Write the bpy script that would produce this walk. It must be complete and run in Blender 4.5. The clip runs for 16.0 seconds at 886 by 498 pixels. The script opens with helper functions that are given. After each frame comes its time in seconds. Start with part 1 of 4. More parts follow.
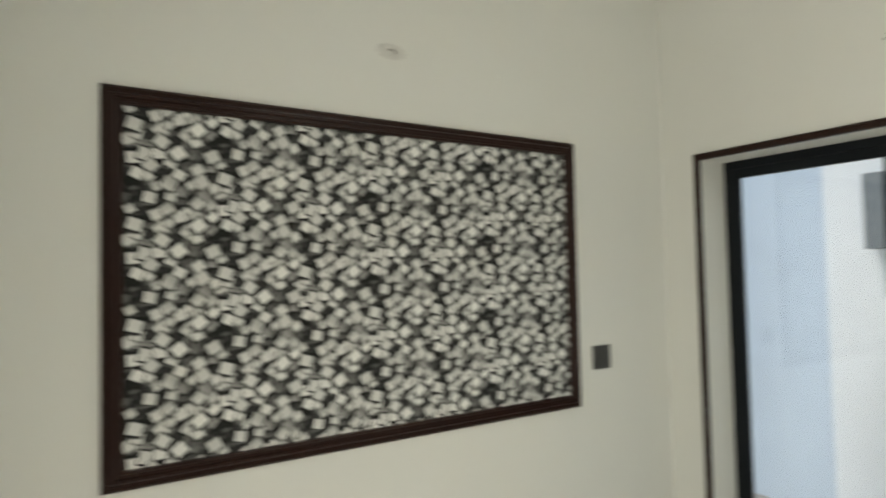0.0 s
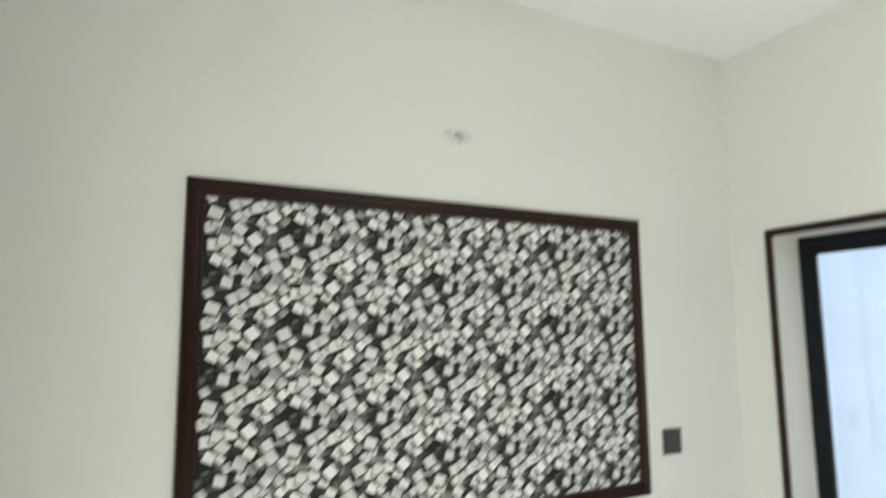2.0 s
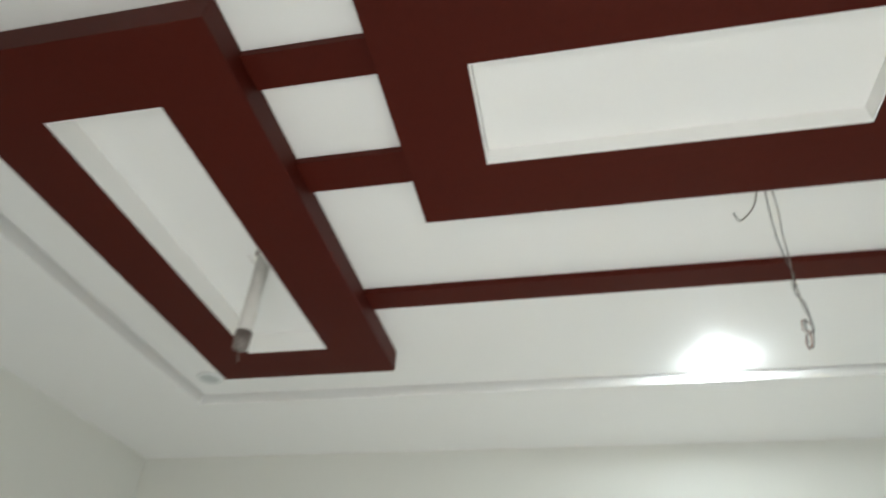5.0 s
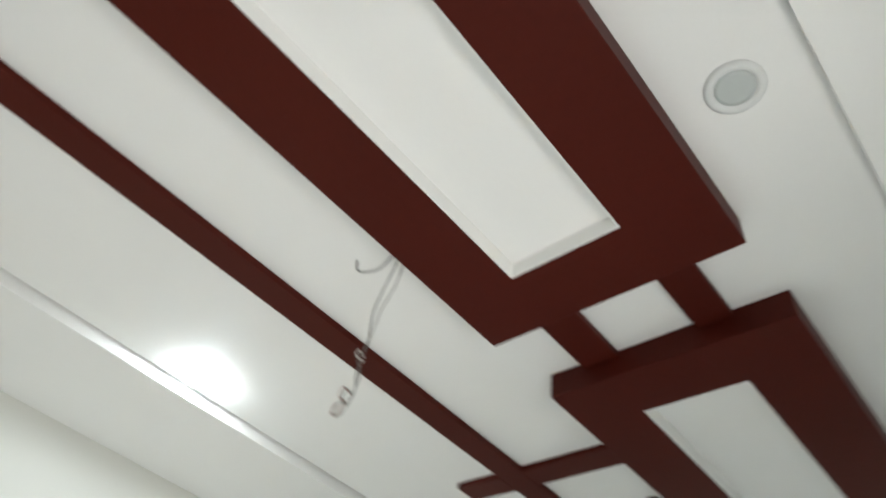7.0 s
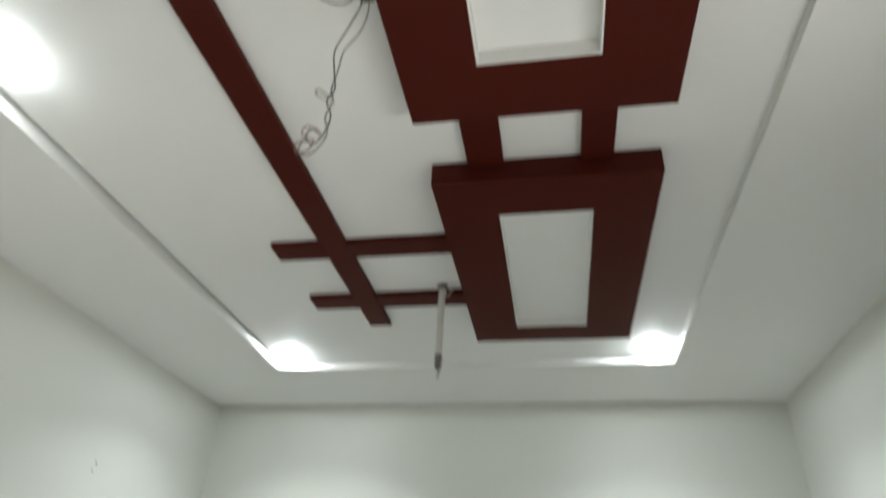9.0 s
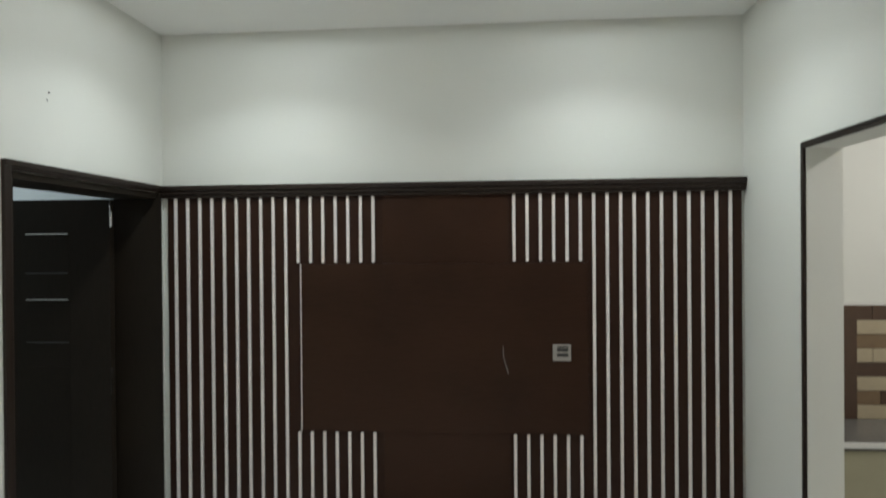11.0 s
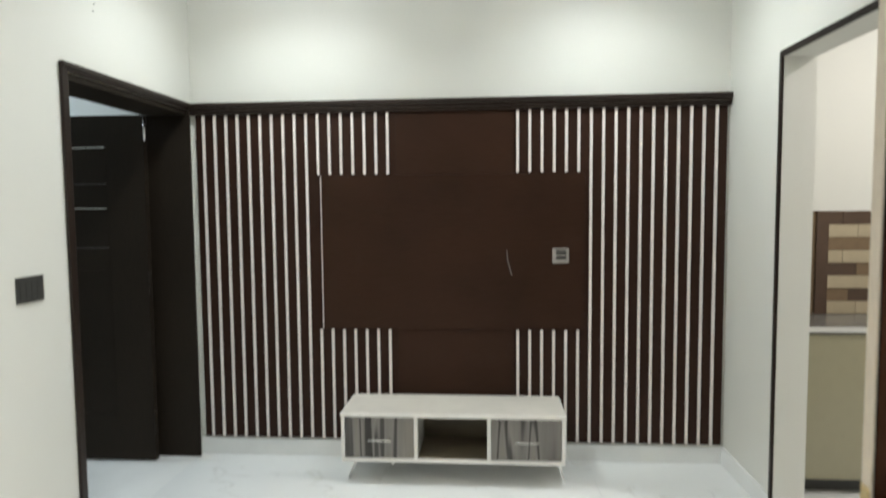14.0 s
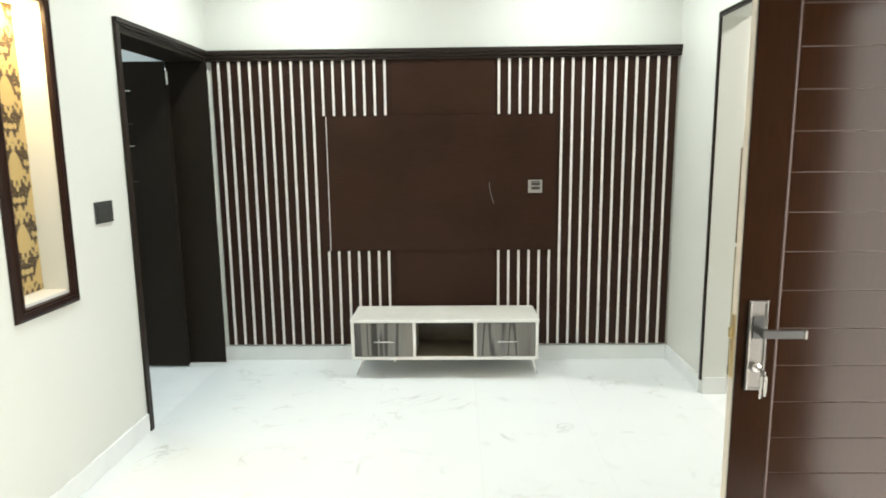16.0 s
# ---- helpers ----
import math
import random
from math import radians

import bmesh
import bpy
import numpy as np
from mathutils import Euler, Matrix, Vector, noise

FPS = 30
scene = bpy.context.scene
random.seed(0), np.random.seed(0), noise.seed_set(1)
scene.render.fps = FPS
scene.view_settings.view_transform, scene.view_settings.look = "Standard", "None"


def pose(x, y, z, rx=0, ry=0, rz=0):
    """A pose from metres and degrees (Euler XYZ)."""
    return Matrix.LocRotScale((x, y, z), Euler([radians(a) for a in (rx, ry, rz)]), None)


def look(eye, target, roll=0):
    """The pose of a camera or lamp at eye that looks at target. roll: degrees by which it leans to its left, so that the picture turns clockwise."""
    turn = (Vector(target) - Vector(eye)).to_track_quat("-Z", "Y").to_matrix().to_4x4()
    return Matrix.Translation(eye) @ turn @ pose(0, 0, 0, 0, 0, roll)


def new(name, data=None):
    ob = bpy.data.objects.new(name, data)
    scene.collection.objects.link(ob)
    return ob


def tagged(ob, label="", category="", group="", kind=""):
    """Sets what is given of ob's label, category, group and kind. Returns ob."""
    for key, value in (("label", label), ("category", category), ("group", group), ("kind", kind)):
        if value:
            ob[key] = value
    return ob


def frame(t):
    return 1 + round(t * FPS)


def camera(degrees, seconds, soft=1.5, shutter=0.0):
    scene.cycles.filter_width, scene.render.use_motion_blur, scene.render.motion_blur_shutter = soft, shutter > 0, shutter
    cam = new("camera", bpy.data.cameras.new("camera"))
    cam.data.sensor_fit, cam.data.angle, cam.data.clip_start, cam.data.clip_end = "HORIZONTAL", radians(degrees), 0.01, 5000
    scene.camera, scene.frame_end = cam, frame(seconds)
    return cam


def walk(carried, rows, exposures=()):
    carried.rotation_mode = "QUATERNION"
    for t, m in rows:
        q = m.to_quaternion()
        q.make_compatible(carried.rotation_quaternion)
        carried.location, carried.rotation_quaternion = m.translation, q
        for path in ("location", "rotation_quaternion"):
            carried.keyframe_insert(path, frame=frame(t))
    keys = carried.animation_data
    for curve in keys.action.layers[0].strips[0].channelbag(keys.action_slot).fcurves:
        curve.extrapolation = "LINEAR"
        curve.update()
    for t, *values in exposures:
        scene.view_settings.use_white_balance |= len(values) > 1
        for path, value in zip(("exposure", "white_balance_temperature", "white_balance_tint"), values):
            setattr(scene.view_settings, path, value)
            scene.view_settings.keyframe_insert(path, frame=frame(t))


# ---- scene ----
cam = camera(70.5, 16.0, soft=1.8, shutter=0.7)

PATH = [
    (0, (2.677, -3.266, 1.57), (1.589, -4.942, 1.65), -1.3),
    (0.2, (2.709, -3.292, 1.588), (1.733, -5.036, 1.655), -1.9),
    (0.5, (2.733, -3.345, 1.616), (1.851, -5.14, 1.636), -1.9),
    (1, (2.748, -3.357, 1.629), (1.912, -5.174, 1.651), -1.5),
    (1.5, (2.735, -3.332, 1.635), (1.898, -5.148, 1.675), -1.1),
    (1.8, (2.734, -3.307, 1.644), (1.852, -5.095, 1.802), -1.1),
    (2, (2.713, -3.263, 1.663), (1.784, -5.015, 1.922), -0.5),
    (2.5, (2.729, -3.204, 1.713), (1.596, -4.775, 2.21), 1.7),
    (3, (2.843, -3.184, 1.768), (1.428, -4.447, 2.403), 4.7),
    (3.5, (2.933, -3.175, 1.713), (1.355, -4.076, 2.548), 7.9),
    (3.8, (2.955, -3.137, 1.74), (1.338, -3.863, 2.665), 9.2),
    (4, (2.948, -3.118, 1.744), (1.323, -3.777, 2.705), 8.9),
    (4.2, (2.949, -3.125, 1.788), (1.337, -3.73, 2.804), 6.5),
    (6.3, (2.573, -3.232, 2.054), (1.298, -2.932, 3.565), 7.5),
    (6.5, (2.558, -3.251, 2.047), (1.343, -2.756, 3.557), 8.8),
    (7, (2.506, -3.255, 1.997), (1.453, -2.37, 3.449), 12.2),
    (7.5, (2.363, -3.265, 2.009), (1.562, -2.087, 3.413), 9.7),
    (7.7, (2.285, -3.259, 1.978), (1.61, -2.015, 3.39), 9.0),
    (8, (2.22, -3.263, 1.962), (1.632, -1.985, 3.384), 9.9),
    (8.5, (2.082, -3.34, 1.918), (1.646, -1.86, 3.191), 5.5),
    (8.7, (2.052, -3.375, 1.927), (1.656, -1.829, 3.13), 4.2),
    (9, (1.995, -3.457, 1.92), (1.668, -1.781, 2.961), 3.0),
    (9.3, (1.938, -3.485, 1.905), (1.693, -1.677, 2.725), 2.0),
    (9.5, (1.915, -3.514, 1.868), (1.668, -1.666, 2.591), 1.7),
    (10, (1.897, -3.491, 1.876), (1.692, -1.535, 2.242), 0.4),
    (10.2, (1.913, -3.47, 1.877), (1.733, -1.495, 2.132), 0.5),
    (12.3, (1.765, -3.415, 1.699), (1.623, -1.424, 1.58), -1.1),
    (12.5, (1.776, -3.422, 1.693), (1.619, -1.432, 1.572), -1.2),
    (13, (1.787, -3.474, 1.645), (1.633, -1.483, 1.539), -0.2),
    (13.2, (1.765, -3.51, 1.647), (1.611, -1.516, 1.585), -1.3),
    (13.5, (1.807, -3.583, 1.622), (1.611, -1.593, 1.59), -0.6),
    (14, (1.814, -3.748, 1.539), (1.666, -1.759, 1.404), -0.5),
    (14.2, (1.822, -3.809, 1.51), (1.656, -1.824, 1.326), -0.4),
    (14.5, (1.861, -3.909, 1.518), (1.686, -1.933, 1.26), 1.0),
    (15, (1.826, -4.036, 1.52), (1.704, -2.06, 1.238), 0.1),
    (15.5, (1.744, -4.202, 1.509), (1.673, -2.231, 1.177), -0.8),
    (16, (1.687, -4.369, 1.514), (1.644, -2.396, 1.195), -0.6),
]
walk(cam, [(t, look(eye, target, roll)) for t, eye, target, roll in PATH],
     exposures=[(0, 0.04, 6750, 8), (0.5, 0.3, 6300, 8), (1.2, 0.74, 6200, 11), (1.6, 0.7, 6180, 11), (2, 0.6, 6180, 10), (2.5, 0.3, 6350, 8),
                (3, -0.04, 6450, 8), (3.5, -0.1, 6400, 7), (4, -0.27, 6220, 8), (6.3, 0.12, 6100, 9), (6.6, 0.04, 6100, 9), (7, -0.1, 6120, 10),
                (7.5, -0.24, 6200, 9), (8.5, -0.36, 6250, 9), (9, -0.44, 6250, 9), (9.5, -0.57, 6250, 10), (10.2, -0.79, 6250, 10), (12.3, 0.12, 6450, 12),
                (13.5, 0.12, 6450, 12), (14, 0.1, 6450, 12), (14.5, 0.5, 6450, 11), (15, 0.6, 6450, 9), (16, 0.56, 6450, 8)])

# ---- light ----
world = bpy.data.worlds.new("sky")
scene.world = world
world.use_nodes = True
wn = world.node_tree
sky = wn.nodes.new("ShaderNodeTexSky")
sky.sky_type = 'NISHITA'
sky.sun_disc = False
sky.sun_elevation, sky.sun_rotation = radians(64), radians(112)
wn.links.new(sky.outputs[0], wn.nodes["Background"].inputs[0])
wn.nodes["Background"].inputs[1].default_value = 0.15
sun_data = bpy.data.lights.new("sun", 'SUN')
sun_data.energy, sun_data.angle, sun_data.color = 2.4, radians(12), (1.0, 0.96, 0.9)
new("sun", sun_data).matrix_world = look((5, -2, 11), (0, 0, 0))

DOORWAY_WATTS = 43.0
NICHE_WATTS = 3.2
BEAM_WATTS = 9.0
KITCHEN_WATTS = 24.0

# ---- plan ----
W, L = 3.19, 5.316            # inner width and length of the room
ZS, ZT = 3.030, 3.055         # border ceiling, tray ceiling
TX0, TX1, TY0, TY1 = 0.607, 2.550, -4.685, -0.572
ZB = 2.980                    # underside of the large brown frames
TB = 0.25                     # thickness of the window wall
TD = 0.148                    # thickness of the kitchen wall


# ---- materials ----
def mat(name, color, rough=0.5, metal=0.0, grain=0.0, scale=40.0, bump=0.0, stain=0.0, coat=0.0, stretch=(1, 1, 1), spec=0.5, tint=None):
    m = bpy.data.materials.new(name)
    m.use_nodes = True
    nt = m.node_tree
    b = nt.nodes["Principled BSDF"]
    b.inputs["Base Color"].default_value = (*color, 1)
    b.inputs["Roughness"].default_value = rough
    b.inputs["Metallic"].default_value = metal
    b.inputs["Coat Weight"].default_value = coat
    b.inputs["Specular IOR Level"].default_value = spec
    if grain or bump or stain:
        co = nt.nodes.new("ShaderNodeTexCoord")
        mp = nt.nodes.new("ShaderNodeMapping")
        mp.inputs["Scale"].default_value = stretch
        nt.links.new(co.outputs["Object"], mp.inputs[0])
        n1 = nt.nodes.new("ShaderNodeTexNoise")
        n1.inputs["Scale"].default_value = scale
        n1.inputs["Detail"].default_value = 6
        n2 = nt.nodes.new("ShaderNodeTexNoise")
        n2.inputs["Scale"].default_value = 1.7
        n2.inputs["Detail"].default_value = 4
        nt.links.new(mp.outputs[0], n1.inputs[0])
        nt.links.new(co.outputs["Object"], n2.inputs[0])
        dark = tint or tuple(c * 0.45 for c in color)
        mx = nt.nodes.new("ShaderNodeMix")
        mx.data_type = 'RGBA'
        mx.inputs["A"].default_value = (*color, 1)
        mx.inputs["B"].default_value = (*dark, 1)
        f1 = nt.nodes.new("ShaderNodeMapRange")
        f1.inputs["From Min"].default_value, f1.inputs["From Max"].default_value = 0.45, 0.75
        f1.inputs["To Max"].default_value = grain
        f2 = nt.nodes.new("ShaderNodeMapRange")
        f2.inputs["From Min"].default_value, f2.inputs["From Max"].default_value = 0.43, 0.68
        f2.inputs["To Max"].default_value = stain
        nt.links.new(n1.outputs["Fac"], f1.inputs["Value"])
        nt.links.new(n2.outputs["Fac"], f2.inputs["Value"])
        ad = nt.nodes.new("ShaderNodeMath")
        ad.operation = 'ADD'
        ad.use_clamp = True
        nt.links.new(f1.outputs[0], ad.inputs[0])
        nt.links.new(f2.outputs[0], ad.inputs[1])
        nt.links.new(ad.outputs[0], mx.inputs["Factor"])
        nt.links.new(mx.outputs["Result"], b.inputs["Base Color"])
        rr = nt.nodes.new("ShaderNodeMapRange")
        rr.inputs["To Min"].default_value, rr.inputs["To Max"].default_value = max(0.02, rough - 0.06), rough + 0.08
        nt.links.new(n2.outputs["Fac"], rr.inputs["Value"])
        nt.links.new(rr.outputs[0], b.inputs["Roughness"])
        if bump:
            bp = nt.nodes.new("ShaderNodeBump")
            bp.inputs["Strength"].default_value = bump
            bp.inputs["Distance"].default_value = 0.002
            nt.links.new(n1.outputs["Fac"], bp.inputs["Height"])
            nt.links.new(bp.outputs[0], b.inputs["Normal"])
    return m


def glow(name, color, strength):
    m = bpy.data.materials.new(name)
    m.use_nodes = True
    b = m.node_tree.nodes["Principled BSDF"]
    b.inputs["Base Color"].default_value = (0.9, 0.9, 0.9, 1)
    b.inputs["Emission Color"].default_value = (*color, 1)
    b.inputs["Emission Strength"].default_value = strength
    return m


M_WALL = mat("wall paint", (0.705, 0.705, 0.655), 0.55, grain=0.02, scale=90, bump=0.10, stain=0.02)
M_CEIL = mat("ceiling paint", (0.87, 0.865, 0.84), 0.6, grain=0.015, scale=120, bump=0.06, stain=0.02)
M_BROWN = mat("maroon brown paint", (0.068, 0.0088, 0.0044), 0.5, spec=0.12, grain=0.15, scale=60, bump=0.06, stain=0.15)
M_WENGE = mat("dark wenge laminate", (0.033, 0.0145, 0.0092), 0.42, spec=0.14, grain=0.5, scale=30, bump=0.12, stain=0.25, stretch=(9, 9, 0.5))
M_WENGEH = mat("dark wenge board", (0.038, 0.0172, 0.0102), 0.38, spec=0.14, grain=0.4, scale=26, bump=0.08, stain=0.45, stretch=(0.5, 9, 9))
M_FRAME = mat("dark mahogany moulding", (0.023, 0.0092, 0.0060), 0.32, spec=0.25, grain=0.4, scale=40, bump=0.06, stain=0.2)
M_BLACK = mat("black trim", (0.021, 0.0135, 0.0100), 0.38, spec=0.25, grain=0.2, scale=50, bump=0.05)
M_ALU = mat("black powder coated aluminium", (0.005, 0.007, 0.009), 0.45, spec=0.2, metal=0.0, grain=0.1, scale=80)
M_DOORDK = mat("dark charcoal brown veneer", (0.022, 0.0165, 0.0115), 0.48, spec=0.12, grain=0.4, scale=30, bump=0.1, stain=0.2, stretch=(8, 8, 0.6))
M_LEAF = mat("varnished walnut door", (0.0185, 0.0066, 0.0022), 0.14, spec=0.15, grain=0.5, scale=24, bump=0.03, stain=0.25, stretch=(8, 8, 0.5))
M_GROOVE = mat("pale groove filler", (0.07, 0.036, 0.026), 0.5, grain=0.2, scale=40)
M_SLAT = mat("ivory slat", (0.74, 0.68, 0.64), 0.45, grain=0.06, scale=60)
M_IVORY = mat("ivory lacquer", (0.83, 0.81, 0.77), 0.25, grain=0.04, scale=60, coat=0.3)
M_GREIGE = mat("greige glossy top", (0.60, 0.57, 0.51), 0.42, spec=0.35, grain=0.12, scale=14, stain=0.1)
M_CHROME = mat("brushed chrome", (0.72, 0.70, 0.67), 0.22, metal=1.0, grain=0.2, scale=120)
M_NICKEL = mat("satin nickel", (0.19, 0.18, 0.165), 0.42, metal=1.0, grain=0.2, scale=160)
M_BRASS = mat("pale brass", (0.75, 0.58, 0.30), 0.3, metal=1.0, grain=0.2, scale=90)
M_GREYPL = mat("dark grey plastic", (0.045, 0.045, 0.042), 0.4, grain=0.1, scale=80)
M_SILVER = mat("silver plastic", (0.42, 0.39, 0.36), 0.35, metal=0.4, grain=0.1, scale=80)
M_GUN = mat("gunmetal", (0.05, 0.048, 0.046), 0.5, metal=0.0, spec=0.3, grain=0.2, scale=120)
M_PVC = mat("grey plastic pipe", (0.68, 0.66, 0.62), 0.45, grain=0.15, scale=30, stain=0.2)
M_TAPE = mat("dark insulating tape", (0.20, 0.17, 0.15), 0.45, grain=0.6, scale=70)
M_WIRE = mat("grey wire", (0.10, 0.10, 0.09), 0.5)
M_WIREG = mat("mid grey wire", (0.26, 0.25, 0.23), 0.5)
M_WIRER = mat("pinkish wire", (0.34, 0.19, 0.14), 0.5)
M_HOLE = mat("dark cut-out", (0.01, 0.009, 0.008), 0.8)
M_SKIRT = mat("pale marble skirting", (0.83, 0.84, 0.825), 0.22, grain=0.12, scale=5, stain=0.1)
M_PATCH = mat("raw wall filler", (0.68, 0.675, 0.625), 0.75, grain=0.3, scale=26, bump=0.3, stain=0.2)
M_UNLIT = mat("unlit lamp lens", (0.52, 0.55, 0.53), 0.35, grain=0.05, scale=60)
M_RIM = mat("white lamp ring", (0.74, 0.75, 0.73), 0.4, grain=0.03, scale=60)
M_LENS = glow("lit lamp lens", (0.93, 1.0, 0.985), 360)
M_NFILL = glow("next room fill glow", (0.80, 0.92, 1.0), 8)
M_WARM = glow("warm strip lens", (1.0, 0.72, 0.34), 22)
M_KFILL = glow("kitchen fill lamp lens", (1.0, 0.95, 0.88), 25)
M_EXTW = mat("white outside plaster", (0.84, 0.86, 0.88), 0.7, grain=0.08, scale=30, bump=0.3, stain=0.08)
M_EXTB = mat("pale blue outside plaster", (0.58, 0.66, 0.74), 0.7, grain=0.08, scale=30, bump=0.3, stain=0.1)
M_EXTG = mat("grey window frame", (0.20, 0.22, 0.24), 0.5, grain=0.1, scale=60)
M_GROUND = mat("concrete ground", (0.32, 0.31, 0.29), 0.8, grain=0.3, scale=20, bump=0.3, stain=0.3)
M_CREAM = mat("cream tile", (0.44, 0.37, 0.255), 0.3, grain=0.12, scale=20)
M_TAN = mat("tan tile", (0.20, 0.135, 0.078), 0.3, grain=0.25, scale=20)
M_UMBER = mat("umber tile", (0.085, 0.05, 0.032), 0.3, grain=0.3, scale=20)
M_OLIVE = mat("beige olive cabinet", (0.35, 0.32, 0.215), 0.25, grain=0.06, scale=20, coat=0.3)
M_SHELF = mat("olive brown wood print", (0.15, 0.125, 0.085), 0.3, grain=0.6, scale=14, stain=0.3, stretch=(0.5, 6, 1))
M_COUNTER = mat("grey counter stone", (0.16, 0.155, 0.145), 0.2, grain=0.3, scale=60)
M_GLUE = mat("raw pale wood edge", (0.64, 0.57, 0.47), 0.5, grain=0.3, scale=40, stretch=(6, 6, 0.6))
M_WRITE = mat("white plastic", (0.70, 0.69, 0.66), 0.4, grain=0.03, scale=60)


def glass_mat(name, tint):
    m = bpy.data.materials.new(name)
    m.use_nodes = True
    b = m.node_tree.nodes["Principled BSDF"]
    b.inputs["Base Color"].default_value = (*tint, 1)
    b.inputs["Roughness"].default_value = 0.02
    b.inputs["IOR"].default_value = 1.45
    b.inputs["Transmission Weight"].default_value = 1.0
    return m


M_GLASS = glass_mat("clear glass", (0.93, 0.97, 0.98))
M_NGLASS = mat("pale frosted glass", (0.50, 0.60, 0.62), 0.25, grain=0.06, scale=12)


def nodes_of(name, rough):
    m = bpy.data.materials.new(name)
    m.use_nodes = True
    nt = m.node_tree
    b = nt.nodes["Principled BSDF"]
    b.inputs["Roughness"].default_value = rough
    return m, nt, b


def mathn(nt, op, a, b=None, c=None):
    n = nt.nodes.new("ShaderNodeMath")
    n.operation = op
    for i, v in enumerate((a, b, c)):
        if v is None:
            continue
        if isinstance(v, (int, float)):
            n.inputs[i].default_value = v
        else:
            nt.links.new(v, n.inputs[i])
    return n.outputs[0]


def mixc(nt, fac, a, b):
    n = nt.nodes.new("ShaderNodeMix")
    n.data_type = 'RGBA'
    for key, v in (("Factor", fac), ("A", a), ("B", b)):
        if isinstance(v, (int, float)):
            n.inputs[key].default_value = v
        elif isinstance(v, tuple):
            n.inputs[key].default_value = (*v, 1)
        else:
            nt.links.new(v, n.inputs[key])
    return n.outputs["Result"]


def cube_print():
    """Ink of the printed cube wallpaper: the grey values are laid out with the printed shapes."""
    m, nt, b = nodes_of("black and white cube wallpaper", 0.55)
    b.inputs["Specular IOR Level"].default_value = 0.15
    ink = nt.nodes.new("ShaderNodeAttribute")
    ink.attribute_name = "ink"
    co = nt.nodes.new("ShaderNodeTexCoord")
    nz = nt.nodes.new("ShaderNodeTexNoise")
    nz.inputs["Scale"].default_value = 110
    nt.links.new(co.outputs["Object"], nz.inputs["Vector"])
    fleck = mathn(nt, 'MULTIPLY', nz.outputs["Fac"], 0.12)
    nt.links.new(mixc(nt, fleck, ink.outputs["Color"], (0.10, 0.105, 0.095)), b.inputs["Base Color"])
    return m


def damask_paper():
    """Dark brown wallpaper with gold medallions in half-drop."""
    m, nt, b = nodes_of("gold damask wallpaper", 0.4)
    co = nt.nodes.new("ShaderNodeTexCoord")
    sp = nt.nodes.new("ShaderNodeSeparateXYZ")
    nt.links.new(co.outputs["Object"], sp.inputs[0])
    mask = None
    PX, PZ = 0.180, 0.300

    def cell(dx, dz):
        u = mathn(nt, 'SUBTRACT', mathn(nt, 'FLOORED_MODULO', mathn(nt, 'ADD', sp.outputs[1], dx), PX), PX / 2)
        v = mathn(nt, 'SUBTRACT', mathn(nt, 'FLOORED_MODULO', mathn(nt, 'ADD', sp.outputs[2], dz), PZ), PZ / 2)
        return mathn(nt, 'ABSOLUTE', u), v

    def blob(u, v, cu, cv, ru, rv, drop=0.0):
        a = mathn(nt, 'DIVIDE', mathn(nt, 'SUBTRACT', u, cu), ru)
        c = mathn(nt, 'DIVIDE', mathn(nt, 'SUBTRACT', v, cv), rv)
        if drop:
            a = mathn(nt, 'MULTIPLY', a, mathn(nt, 'MULTIPLY_ADD', c, drop, 1.0))
        r = mathn(nt, 'ADD', mathn(nt, 'MULTIPLY', a, a), mathn(nt, 'MULTIPLY', c, c))
        return mathn(nt, 'LESS_THAN', r, 1.0)

    for dx, dz in ((0.02, 0.0), (0.02 + PX / 2, PZ / 2)):
        u, v = cell(dx, dz)
        for spec in ((0, -0.035, 0.037, 0.054, 0.45), (0, 0.030, 0.010, 0.016, 0), (0.016, 0.048, 0.011, 0.016, 0), (0, 0.064, 0.012, 0.020, 0),
                     (0.030, 0.066, 0.008, 0.015, 0), (0.028, 0.028, 0.009, 0.011, 0), (0, 0.098, 0.015, 0.011, 0), (0.022, 0.100, 0.009, 0.012, 0),
                     (0.040, 0.040, 0.006, 0.010, 0), (0.012, -0.095, 0.008, 0.014, 0), (0, -0.112, 0.007, 0.012, 0)):
            s = blob(u, v, *[q * 1.2 for q in spec[:2]], *[q * 1.12 for q in spec[2:4]], spec[4])
            mask = s if mask is None else mathn(nt, 'MAXIMUM', mask, s)
    nz = nt.nodes.new("ShaderNodeTexNoise")
    nz.inputs["Scale"].default_value = 130
    nt.links.new(co.outputs["Object"], nz.inputs[0])
    gold = mixc(nt, nz.outputs["Fac"], (0.40, 0.28, 0.10), (0.54, 0.41, 0.19))
    n3 = nt.nodes.new("ShaderNodeTexNoise")
    n3.inputs["Scale"].default_value = 95
    n3.inputs["Detail"].default_value = 1
    nt.links.new(co.outputs["Object"], n3.inputs[0])
    leafy = mathn(nt, 'MULTIPLY', mathn(nt, 'GREATER_THAN', n3.outputs["Fac"], 0.60), 0.42)
    nt.links.new(mixc(nt, mathn(nt, 'MAXIMUM', mask, leafy), (0.036, 0.018, 0.006), gold), b.inputs["Base Color"])
    return m


